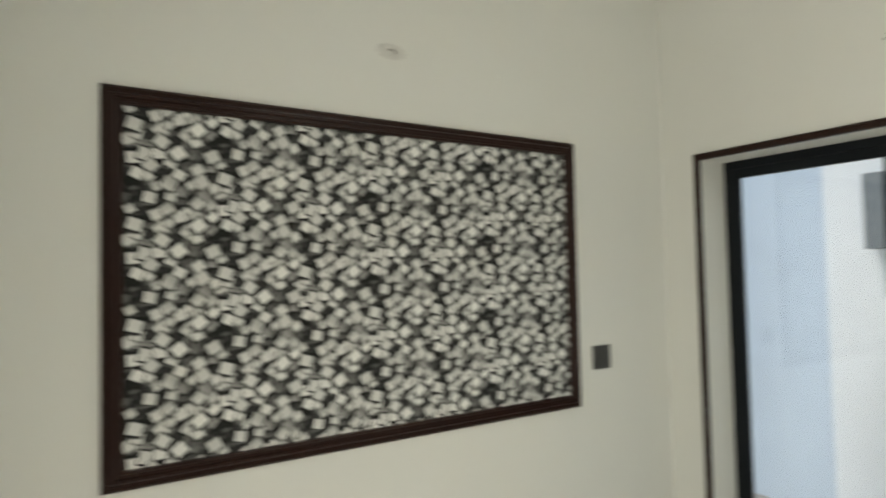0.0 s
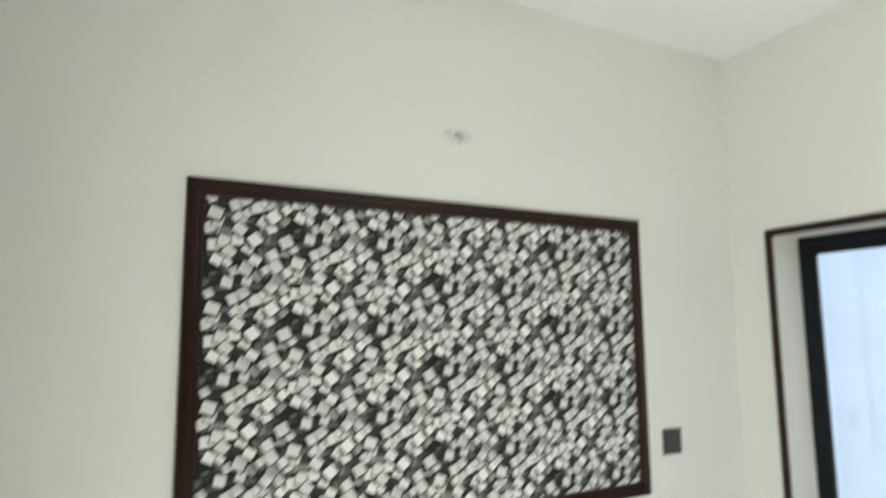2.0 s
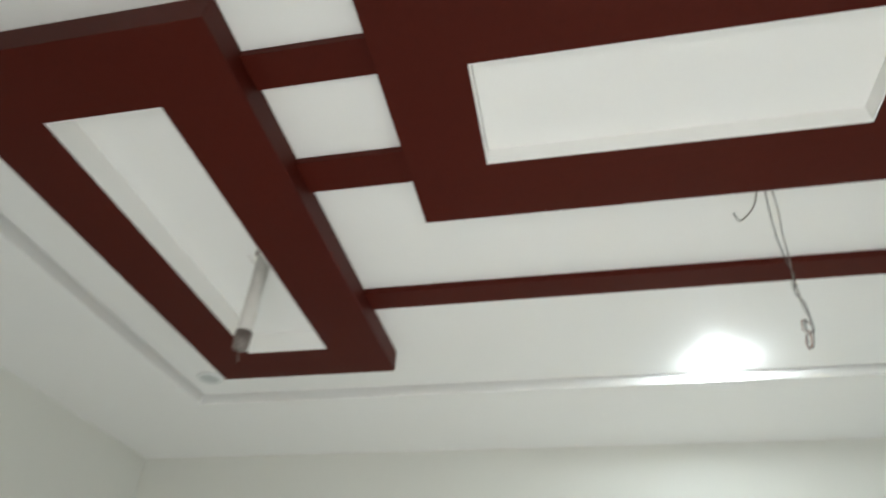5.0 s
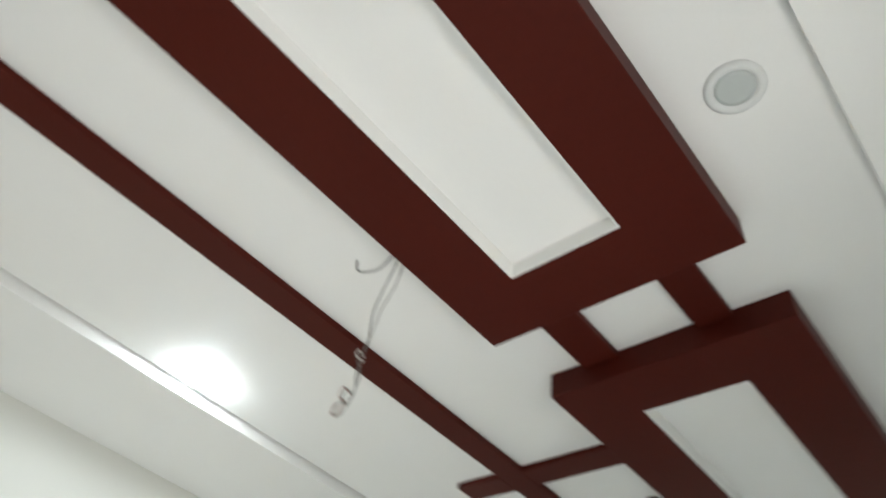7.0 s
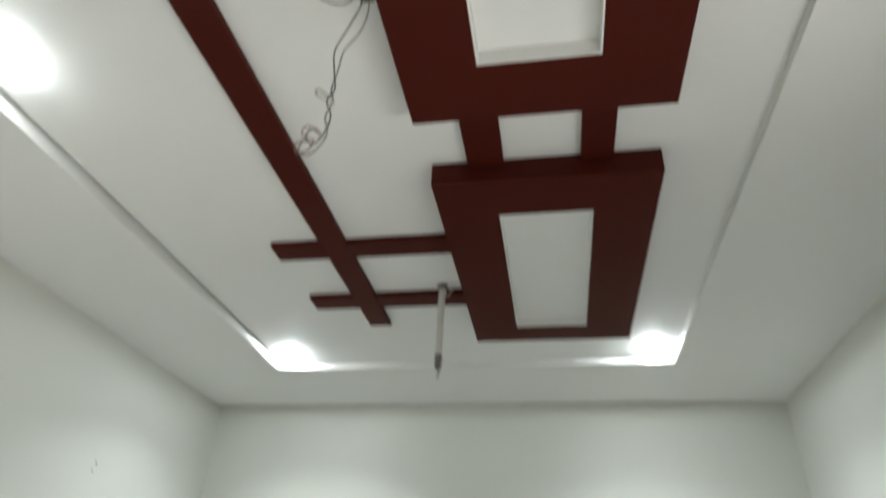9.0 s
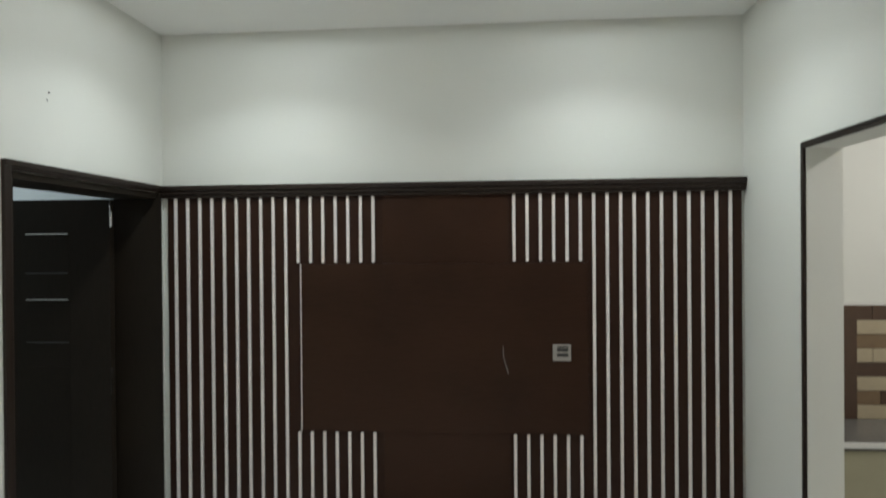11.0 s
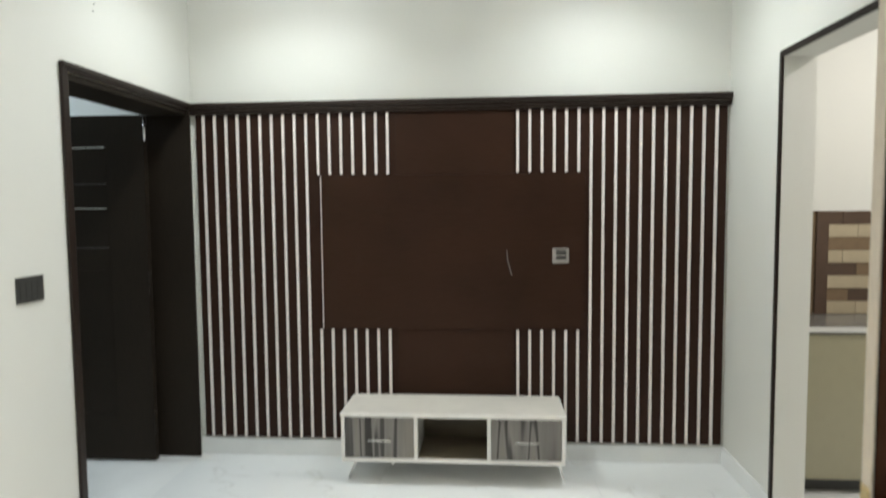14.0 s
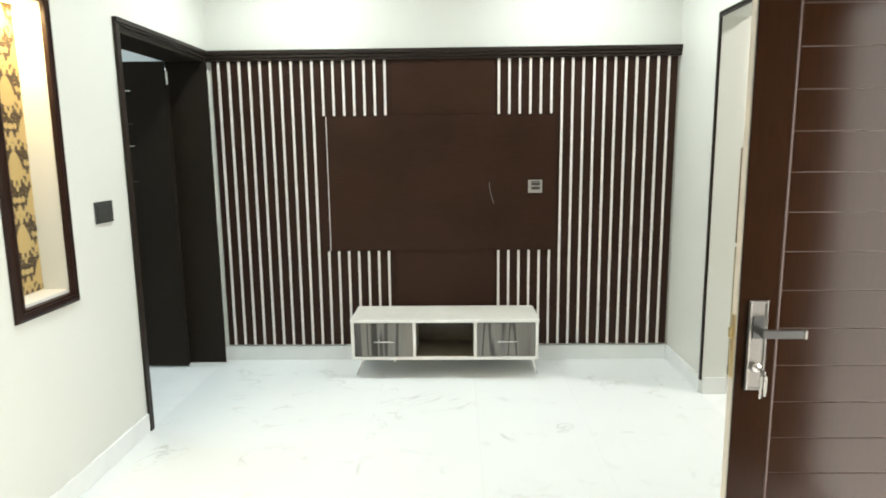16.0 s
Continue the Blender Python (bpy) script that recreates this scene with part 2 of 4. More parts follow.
def marble_tile():
    m, nt, b = nodes_of("polished white marble tile", 0.12)
    co = nt.nodes.new("ShaderNodeTexCoord")
    info = nt.nodes.new("ShaderNodeObjectInfo")
    off = nt.nodes.new("ShaderNodeVectorMath")
    off.operation = 'MULTIPLY_ADD'
    nt.links.new(info.outputs["Random"], off.inputs[0])
    off.inputs[1].default_value = (31, 17, 9)
    nt.links.new(co.outputs["Object"], off.inputs[2])
    n1 = nt.nodes.new("ShaderNodeTexNoise")
    n1.inputs["Scale"].default_value = 1.9
    n1.inputs["Detail"].default_value = 7
    n1.inputs["Distortion"].default_value = 1.6
    nt.links.new(off.outputs[0], n1.inputs["Vector"])
    vein = mathn(nt, 'ABSOLUTE', mathn(nt, 'SUBTRACT', n1.outputs["Fac"], 0.5))
    vr = nt.nodes.new("ShaderNodeMapRange")
    vr.inputs["From Min"].default_value, vr.inputs["From Max"].default_value = 0.0, 0.022
    vr.inputs["To Min"].default_value, vr.inputs["To Max"].default_value = 1.0, 0.0
    nt.links.new(vein, vr.inputs["Value"])
    n2 = nt.nodes.new("ShaderNodeTexNoise")
    n2.inputs["Scale"].default_value = 3.2
    nt.links.new(off.outputs[0], n2.inputs["Vector"])
    br = nt.nodes.new("ShaderNodeMapRange")
    br.inputs["From Min"].default_value, br.inputs["From Max"].default_value = 0.52, 0.70
    nt.links.new(n2.outputs["Fac"], br.inputs["Value"])
    fac = mathn(nt, 'MULTIPLY', mathn(nt, 'MULTIPLY', vr.outputs[0], br.outputs[0]), 0.42)
    soft = mixc(nt, mathn(nt, 'MULTIPLY', n2.outputs["Fac"], 0.18), (0.77, 0.785, 0.775), (0.62, 0.645, 0.65))
    nt.links.new(mixc(nt, fac, soft, (0.33, 0.31, 0.28)), b.inputs["Base Color"])
    return m


def drawer_front():
    """Grey wood print with dark upright bands."""
    m, nt, b = nodes_of("grey banded wood print", 0.18)
    co = nt.nodes.new("ShaderNodeTexCoord")
    mp = nt.nodes.new("ShaderNodeMapping")
    mp.inputs["Scale"].default_value = (1, 1, 0.06)
    nt.links.new(co.outputs["Object"], mp.inputs[0])
    n1 = nt.nodes.new("ShaderNodeTexNoise")
    n1.inputs["Scale"].default_value = 5.5
    n1.inputs["Detail"].default_value = 2
    n1.inputs["Distortion"].default_value = 0.6
    nt.links.new(mp.outputs[0], n1.inputs["Vector"])
    ramp = nt.nodes.new("ShaderNodeValToRGB")
    e = ramp.color_ramp.elements
    e[0].position, e[0].color = 0.34, (0.03, 0.026, 0.020, 1)
    e[1].position, e[1].color = 0.72, (0.30, 0.27, 0.22, 1)
    for p, c in ((0.42, 0.04), (0.45, 0.20), (0.51, 0.26), (0.53, 0.06), (0.55, 0.07), (0.57, 0.24)):
        q = e.new(p)
        q.color = (c, c * 0.93, c * 0.85, 1)
    nt.links.new(n1.outputs["Fac"], ramp.inputs[0])
    n2 = nt.nodes.new("ShaderNodeTexNoise")
    n2.inputs["Scale"].default_value = 70
    nt.links.new(mp.outputs[0], n2.inputs["Vector"])
    nt.links.new(mixc(nt, mathn(nt, 'MULTIPLY', n2.outputs["Fac"], 0.35), ramp.outputs[0], (0.06, 0.055, 0.05)), b.inputs["Base Color"])
    return m


M_CUBES, M_DAMASK, M_MARBLE, M_DRAWER = cube_print(), damask_paper(), marble_tile(), drawer_front()


# ---- building helpers ----
def box(bm, x0, x1, y0, y1, z0, z1):
    vs = [bm.verts.new((x, y, z)) for x in (x0, x1) for y in (y0, y1) for z in (z0, z1)]
    for f in ((0, 1, 3, 2), (4, 6, 7, 5), (0, 4, 5, 1), (2, 3, 7, 6), (0, 2, 6, 4), (1, 5, 7, 3)):
        bm.faces.new([vs[i] for i in f])
    return bm


def cyl(bm, a, b, r0, r1=None, n=20):
    """A capped tube of tapering radius from a to b."""
    r1 = r0 if r1 is None else r1
    a, b = Vector(a), Vector(b)
    turn = (b - a).to_track_quat('Z', 'Y').to_matrix()
    rings = []
    for c, r in ((a, r0), (b, r1)):
        rings.append([bm.verts.new(c + turn @ Vector((r * math.cos(i * math.tau / n), r * math.sin(i * math.tau / n), 0))) for i in range(n)])
    for i in range(n):
        bm.faces.new((rings[0][i], rings[0][(i + 1) % n], rings[1][(i + 1) % n], rings[1][i]))
    bm.faces.new(list(reversed(rings[0])))
    bm.faces.new(rings[1])
    return bm


def lathe(bm, centre, profile, n=32):
    """Turns a profile of (radius, height) about the upright line through centre."""
    c = Vector(centre)
    rings = [[bm.verts.new(c + Vector((r * math.cos(i * math.tau / n), r * math.sin(i * math.tau / n), h))) for i in range(n)] for r, h in profile]
    for p, q in zip(rings, rings[1:]):
        for i in range(n):
            bm.faces.new((p[i], p[(i + 1) % n], q[(i + 1) % n], q[i]))
    bm.faces.new(rings[-1])
    return bm


def mesh_of(name, bm, material, bevel=0.0, smooth=False):
    if bevel:
        bmesh.ops.bevel(bm, geom=bm.edges[:], offset=bevel, segments=2, profile=0.6, affect='EDGES', clamp_overlap=True)
    bmesh.ops.recalc_face_normals(bm, faces=bm.faces[:])
    me = bpy.data.meshes.new(name)
    bm.to_mesh(me)
    bm.free()
    me.materials.append(material)
    if smooth:
        me.polygons.foreach_set("use_smooth", [True] * len(me.polygons))
    return me


def structure(name, bm, material, label, category, bevel=0.0):
    return tagged(new(name, mesh_of(name, bm, material, bevel)), label, category, kind="structure")


def thing(name, at, label, category, group="", kind=""):
    ob = new(name)
    ob.empty_display_size = 0.1
    ob.location = at
    return tagged(ob, label, category, group, kind)


def part(name, bm, material, parent, label="", bevel=0.0, smooth=False):
    ob = new(name, mesh_of(name, bm, material, bevel, smooth))
    ob.parent = parent
    if parent.type == 'EMPTY':
        ob.matrix_parent_inverse = Matrix.Translation(-parent.location)
    if label:
        tagged(ob, label)
    return ob


def B():
    return bmesh.new()


def tube(name, points, r, material, parent, label=""):
    """A round cord through points, as a mesh."""
    bm = B()
    pts = [Vector(p) for p in points]
    dense = []
    for i in range(len(pts) - 1):
        p0, p1, p2, p3 = pts[max(i - 1, 0)], pts[i], pts[i + 1], pts[min(i + 2, len(pts) - 1)]
        for k in range(6):
            s = k / 6
            dense.append(0.5 * ((2 * p1) + (p2 - p0) * s + (2 * p0 - 5 * p1 + 4 * p2 - p3) * s * s + (3 * p1 - p0 - 3 * p2 + p3) * s ** 3))
    dense.append(pts[-1])
    rings = []
    for i, p in enumerate(dense):
        d = (dense[min(i + 1, len(dense) - 1)] - dense[max(i - 1, 0)])
        q = d.to_track_quat('Z', 'Y').to_matrix()
        rings.append([bm.verts.new(p + q @ Vector((r * math.cos(a * math.tau / 7), r * math.sin(a * math.tau / 7), 0))) for a in range(7)])
    for a, b in zip(rings, rings[1:]):
        for i in range(7):
            bm.faces.new((a[i], a[(i + 1) % 7], b[(i + 1) % 7], b[i]))
    return part(name, bm, material, parent, label, smooth=True)


def moulding(bm, axis, wall, out, u0, u1, z0, z1, width, steps):
    """A mitred picture frame on a wall: axis 'x' or 'y' is the way it runs, wall the wall's plane, out +1 or -1 the way it stands out.
    steps: (inset, height) pairs of its section, from the outer edge inwards."""
    def pt(u, z, h):
        return (u, wall + out * h, z) if axis == 'x' else (wall + out * h, u, z)
    loops = []
    for inset, h in [(0, 0)] + list(steps) + [(width, 0)]:
        loops.append([bm.verts.new(pt(*q, h)) for q in ((u0 + inset, z0 + inset), (u1 - inset, z0 + inset), (u1 - inset, z1 - inset), (u0 + inset, z1 - inset))])
    for a, b in zip(loops, loops[1:]):
        for i in range(4):
            bm.faces.new((a[i], a[(i + 1) % 4], b[(i + 1) % 4], b[i]))
    return bm


# ---- structure ----
def wall_with_holes(bm, axis, near, far, u0, u1, z0, z1, holes):
    """A wall between the planes near and far along axis, as blocks round rectangular holes (u0, u1, z0, z1) in rising order of u."""
    def blk(a, b, c, d):
        if b - a > 1e-4 and d - c > 1e-4:
            if axis == 'y':
                box(bm, min(near, far), max(near, far), a, b, c, d)
            else:
                box(bm, a, b, min(near, far), max(near, far), c, d)
    u = u0
    for h0, h1, c, d in holes:
        blk(u, h0, z0, z1)
        blk(h0, h1, z0, c)
        blk(h0, h1, d, z1)
        u = h1
    blk(u, u1, z0, z1)
    return bm


ZW = 3.3
WIN = (-5.104, -3.717, 0.10, 2.09)
N1 = (-2.044, -1.731, 0.906, 2.118)
N2 = (-3.110, -2.797, 0.906, 2.118)
DOOR_B = (-1.142, -0.050, -0.02, 2.130)
OPEN_D = (-1.78, -0.662, -0.02, 2.222)
DOOR_D = (-3.60, -2.665, -0.02, 2.12)

bm = wall_with_holes(B(), 'y', 0, -TB, -L - 0.2, 0.2, -0.02, ZW, [WIN, N2, N1, DOOR_B])
for n in (N1, N2):
    box(bm, -TB + 0.001, -0.118, n[0] - 0.001, n[1] + 0.001, n[2] - 0.001, n[3] + 0.001)
structure("wall_west", bm, M_WALL, "off-white painted wall with window, niches and a doorway", "wall")
structure("wall_east", wall_with_holes(B(), 'y', W, W + TD, -L - 0.2, 0.2, -0.02, ZW, [DOOR_D, OPEN_D]), M_WALL, "off-white painted wall with a doorway and kitchen opening", "wall")
structure("wall_north", box(B(), -0.0, W, 0.0, 0.2, -0.02, ZW), M_WALL, "off-white painted wall behind the slatted panel", "wall")
structure("wall_south", box(B(), -0.0, W, -L - 0.2, -L, -0.02, ZW), M_WALL, "off-white painted wall behind the framed wallpaper", "wall")

# ceiling: a border with a shallow tray in its middle
bm = B()
box(bm, 0, TX0, -L, 0, ZS, ZW)
box(bm, TX1, W, -L, 0, ZS, ZW)
box(bm, TX0, TX1, -L, TY0, ZS, ZW)
box(bm, TX0, TX1, TY1, 0, ZS, ZW)
structure("ceiling_border", bm, M_CEIL, "white plaster ceiling border round a shallow tray", "ceiling")
# a shadow gap runs round the tray, wide on the west and south sides, a hairline on the others
bm = B()
loops = []
for gap, z in ((0.0, ZS - 0.0005), (0.0015, ZT + 0.150), (0.028, ZT + 0.150), (0.030, ZT + 0.003), (0.032, ZT + 0.001), (0.035, ZT)):
    e, n = gap * 0.005, gap * 0.02
    loops.append([bm.verts.new((x, y, z)) for x, y in ((TX0 + gap, TY0 + gap), (TX1 - e, TY0 + gap), (TX1 - e, TY1 - n), (TX0 + gap, TY1 - n))])
for p, q in zip(loops, loops[1:]):
    for i in range(4):
        bm.faces.new((p[i], p[(i + 1) % 4], q[(i + 1) % 4], q[i]))
bm.faces.new(loops[-1])
box(bm, TX0 + 0.0003, TX1 - 0.0003, TY0 + 0.0003, TY1 - 0.0003, ZT + 0.152, ZW - 0.002)
structure("ceiling", bm, M_CEIL, "white plaster tray ceiling", "ceiling")
structure("roof_slab", box(B(), -TB, W + TD, -L - 0.2, 0.2, ZW, ZW + 0.15), M_CEIL, "concrete slab above the ceiling", "ceiling")
structure("floor_bed", box(B(), -TB, W + TD, -L - 0.2, 0.2, -0.12, -0.02), M_GROUND, "mortar bed under the floor tiles", "floor")


# skirting
def skirting(name, x0, x1, y0, y1):
    structure(name, box(B(), x0, x1, y0, y1, 0.0, 0.105), M_SKIRT, "pale marble skirting along the wall", "baseboard", bevel=0.002)


SK = 0.012
skirting("baseboard", 0.002, W - 0.002, -SK, -0.0005)
skirting("baseboard", 0.002, W - 0.002, -L + 0.0005, -L + SK)
skirting("baseboard", 0.0005, SK, -3.687, -1.185)
skirting("baseboard", 0.0005, SK, -L + SK, -5.136)
skirting("baseboard", W - SK, W - 0.0005, -0.635, -SK)
skirting("baseboard", W - SK, W - 0.0005, -2.60, -1.80)
skirting("baseboard", W - SK, W - 0.0005, -L + SK, -3.665)
skirting("baseboard", W + 0.002, W + TD - 0.002, -0.674, -0.6625)

# brown ceiling frames
def ring(bm, x0, x1, y0, y1, a0, a1, b0, b1, z0, z1):
    """A flat rectangular frame with a rectangular hole."""
    out = [(x0, y0), (x1, y0), (x1, y1), (x0, y1)]
    hole = [(a0, b0), (a1, b0), (a1, b1), (a0, b1)]
    v = {(k, z): [bm.verts.new((*p, z)) for p in pts] for k, pts in (("o", out), ("h", hole)) for z in (z0, z1)}
    for i in range(4):
        j = (i + 1) % 4
        bm.faces.new((v["o", z0][i], v["o", z0][j], v["h", z0][j], v["h", z0][i]))
        bm.faces.new((v["o", z1][i], v["h", z1][i], v["h", z1][j], v["o", z1][j]))
        bm.faces.new((v["o", z0][i], v["o", z1][i], v["o", z1][j], v["o", z0][j]))
        bm.faces.new((v["h", z0][i], v["h", z0][j], v["h", z1][j], v["h", z1][i]))
    return bm


ZL = 3.034
feature = thing("ceiling_feature", (1.6, -2.6, ZT), "maroon-brown boxed frames and battens fixed under the tray ceiling", "ceiling trim")
for x0, x1, y0, y1, a0, a1, b0, b1 in ((0.910, 2.310, -4.402, -3.750, 1.090, 2.130, -4.224, -3.940),
                                        (1.684, 2.309, -3.468, -2.335, 1.862, 2.131, -3.289, -2.502),
                                        (1.684, 2.311, -2.090, -0.986, 1.860, 2.134, -1.922, -1.125)):
    fr = part("frame", ring(B(), x0, x1, y0, y1, a0, a1, b0, b1, ZB, ZT - 0.0005), M_BROWN, feature, bevel=0.002)
    part("lining", ring(B(), a0 + 0.0003, a1 - 0.0003, b0 + 0.0003, b1 - 0.0003, a0 + 0.004, a1 - 0.004, b0 + 0.004, b1 - 0.004, ZB + 0.001, ZT - 0.0008), M_CEIL, fr, "white plaster lining of the recess")
    if y0 > -3.6:
        part("infill", box(B(), a0 + 0.0045, a1 - 0.0045, b0 + 0.0045, b1 - 0.0045, ZB + 0.042, ZT - 0.001), M_CEIL, fr, "white plaster infill of the recess")
for x0, x1, y0, y1 in ((1.788, 1.888, -2.3345, -2.0905), (2.098, 2.184, -2.3345, -2.0905), (1.780, 1.880, -3.7495, -3.4685), (2.100, 2.185, -3.7495, -3.4685)):
    part("link", box(B(), x0, x1, y0, y1, ZL, ZT - 0.0005), M_BROWN, feature, bevel=0.0015)
part("batten", box(B(), 1.228, 1.318, -3.7495, -1.060, ZL, ZT - 0.0005), M_BROWN, feature, bevel=0.0015)
for y0, y1 in ((-1.730, -1.632), (-1.335, -1.232)):
    part("batten", box(B(), 1.046, 1.2275, y0, y1, ZL, ZT - 0.0005), M_BROWN, feature, bevel=0.0015)
    part("batten", box(B(), 1.3185, 1.6835, y0, y1, ZL, ZT - 0.0005), M_BROWN, feature, bevel=0.0015)


# ---- downlights ----
def downlight(x, y, lit):
    word = "round lit white downlight in the ceiling tray" if lit else "round unlit downlight with a white ring"
    d = thing("downlight", (x, y, ZT), word, "ceiling light", "downlights of the tray")
    part("ring", lathe(B(), (x, y, ZT), [(0.052, -0.0005), (0.052, -0.004), (0.047, -0.009), (0.037, -0.009), (0.035, -0.004)] if not lit else [(0.042, -0.0005), (0.042, -0.002), (0.039, -0.004), (0.0352, -0.003)]), M_RIM, d, smooth=True)
    part("lens", lathe(B(), (x, y, ZT), [(0.0345, -0.001), (0.0345, -0.013), (0.032, -0.0185), (0.025, -0.0205), (0.010, -0.021)] if lit else [(0.0345, -0.001), (0.0345, -0.005), (0.026, -0.006), (0.012, -0.006)]), M_LENS if lit else M_UNLIT, d, smooth=True)
    if lit:
        beam = bpy.data.lights.new("downlight_beam", 'AREA')
        beam.shape, beam.size, beam.energy, beam.spread, beam.color = 'DISK', 0.066, BEAM_WATTS, radians(128), (0.92, 1.0, 0.985)
        new("downlight_beam", beam).matrix_world = look((x, y, ZT - 0.023), (x, y, 0))
    return d


for x, y, lit in ((0.716, -0.715, True), (2.440, -0.715, True), (0.720, -2.620, True), (2.425, -2.615, False), (0.793, -4.549, False)):
    downlight(x, y, lit)


# ---- north wall: slatted panel ----
tv = thing("slatted_wall_panel", (1.6, -0.01, 0.12), "dark wenge wall panel with upright ivory slats", "wall panel")
part("backing", box(B(), 0.036, 3.172, -0.018, -0.0005, 0.118, 2.102), M_WENGE, tv, bevel=0.001)
part("centre_board", box(B(), 0.807, 2.372, -0.032, -0.0185, 0.805, 1.728), M_WENGEH, tv, "plain dark wenge board with a blotchy tone", bevel=0.0015)
part("board_edge", box(B(), 0.801, 0.8065, -0.0325, -0.0185, 0.805, 1.728), M_SLAT, tv, "pale unveneered edge strip")
part("centre_strip", box(B(), 1.262, 1.952, -0.025, -0.0185, 1.7285, 2.102), M_WENGEH, tv, bevel=0.001)
part("centre_strip", box(B(), 1.262, 1.952, -0.025, -0.0185, 0.118, 0.8045), M_WENGEH, tv, bevel=0.001)
SW = 0.0083
for k in range(17):
    x = 0.0865 + 0.0703 * k
    for z0, z1 in (((0.119, 2.101),) if k < 10 else ((1.735, 2.101), (0.119, 0.800))):
        part("slat", box(B(), x - SW, x + SW, -0.030, -0.0185, z0, z1), M_SLAT, tv, bevel=0.0015)
for k in range(17):
    x = 1.980 + 0.0707 * k
    for z0, z1 in (((0.119, 2.101),) if k > 5 else ((1.735, 2.101), (0.119, 0.800))):
        part("slat", box(B(), x - SW, x + SW, -0.030, -0.0185, z0, z1), M_SLAT, tv, bevel=0.0015)
bm = box(B(), 0.002, W - 0.003, -0.058, -0.0005, 2.143, 2.170)
part("cornice", bm, M_BLACK, tv, "dark stepped cornice strip", bevel=0.003)
part("cornice", box(B(), 0.002, W - 0.003, -0.050, -0.0005, 2.1205, 2.1425), M_BLACK, tv, bevel=0.003)
part("cornice", box(B(), 0.002, W - 0.003, -0.042, -0.0005, 2.1022, 2.120), M_BLACK, tv, bevel=0.003)

sock = thing("wall_socket", (2.233, -0.032, 1.245), "silver square wall socket plate on the dark board", "socket")
part("plate", box(B(), 2.182, 2.278, -0.040, -0.0325, 1.201, 1.290), M_SILVER, sock, bevel=0.003)
for z in (1.224, 1.252):
    part("insert", box(B(), 2.203, 2.263, -0.043, -0.0402, z, z + 0.019), M_GREYPL, sock, bevel=0.001)
part("insert", box(B(), 2.203, 2.263, -0.043, -0.0402, 1.274, 1.281), M_GREYPL, sock)
lead = thing("hanging_cable", (1.92, -0.034, 1.13), "thin grey cable end sticking out of the dark board", "cable")
tube("cord", [(1.917, -0.030, 1.275), (1.917, -0.040, 1.268), (1.921, -0.038, 1.215), (1.934, -0.037, 1.170), (1.944, -0.036, 1.130)], 0.0020, M_WIREG, lead)

# ---- console ----
def console():
    x0, x1, y0, y1, z0, z1 = 0.990, 2.220, -0.405, -0.046, 0.132, 0.405
    c = thing("tv_console", (1.6, -0.22, 0.0), "low ivory television console with grey banded drawers and two slim slanted rods below", "console")
    t = 0.020
    part("top", box(B(), x0 - 0.004, x1 + 0.004, y0 - 0.004, y1, z1 - t, z1), M_IVORY, c, bevel=0.003)
    part("top_sheet", box(B(), x0 + 0.006, x1 - 0.006, y0 + 0.008, y1 - 0.004, z1 + 0.0005, z1 + 0.004), M_GREIGE, c, "glossy greige top sheet", bevel=0.001)
    part("base", box(B(), x0, x1, y0, y1, z0, z0 + t), M_IVORY, c, bevel=0.003)
    for a in (x0, 1.395, 1.797, x1 - t):
        part("upright", box(B(), a, a + t, y0, y1, z0 + t + 0.0005, z1 - t - 0.0005), M_IVORY, c, bevel=0.0025)
    part("back", box(B(), x0 + t + 0.001, x1 - t - 0.001, y1 - 0.012, y1, z0 + t + 0.001, z1 - t - 0.001), M_SHELF, c, "olive-brown wood-print back", bevel=0.001)
    part("shelf_sheet", box(B(), 1.4165, 1.7955, y0 + 0.012, y1 - 0.014, z0 + t + 0.0008, z0 + t + 0.004), M_SHELF, c, "olive-brown wood-print shelf sheet")
    for a, b in ((x0 + t + 0.002, 1.393), (1.819, x1 - t - 0.002)):
        d = part("drawer", box(B(), a, b, y0 + 0.004, y1 - 0.05, z0 + t + 0.003, z1 - t - 0.003), M_DRAWER, c, "grey drawer front with dark upright bands", bevel=0.002)
        m = (a + b) / 2 + 0.005
        bm = cyl(B(), (m - 0.066, y0 - 0.022, 0.262), (m + 0.066, y0 - 0.022, 0.262), 0.0055, n=14)
        for s in (-0.052, 0.052):
            cyl(bm, (m + s, y0 - 0.022, 0.262), (m + s, y0 + 0.004, 0.262), 0.0045, n=10)
        part("handle", bm, M_CHROME, d, "slim chrome bar handle", smooth=True)
    for a in (x0 + 0.10, x1 - 0.16):
        part("bracket", box(B(), a, a + 0.06, y1 + 0.0005, -0.0185, z0 + 0.03, z1 - 0.03), M_IVORY, c, "hidden wall bracket")
    # two thin rods slanting from the base to the floor
    for a, b in ((x0 + 0.075, x0 + 0.018), (x1 - 0.030, x1 + 0.004)):
        part("slant_rod", cyl(B(), (a, -0.330, z0), (b, -0.312, 0.0), 0.008, 0.005, 14), M_IVORY, c, "slim slanted ivory rod", smooth=True)
    part("stub_foot", cyl(B(), (1.272, y0 + 0.03, z0), (1.272, y0 + 0.03, z0 - 0.022), 0.011, 0.009), M_IVORY, c, "short ivory stub foot", smooth=True)
    return c


console()
plug = thing("floor_cable", (2.26, -0.05, 0.0), "thin white cable trailing beside the console", "cable")
tube("cord", [(2.224, -0.10, 0.24), (2.252, -0.08, 0.20), (2.268, -0.06, 0.10), (2.300, -0.07, 0.012), (2.360, -0.06, 0.006), (2.42, -0.04, 0.006)], 0.0025, M_WRITE, plug)

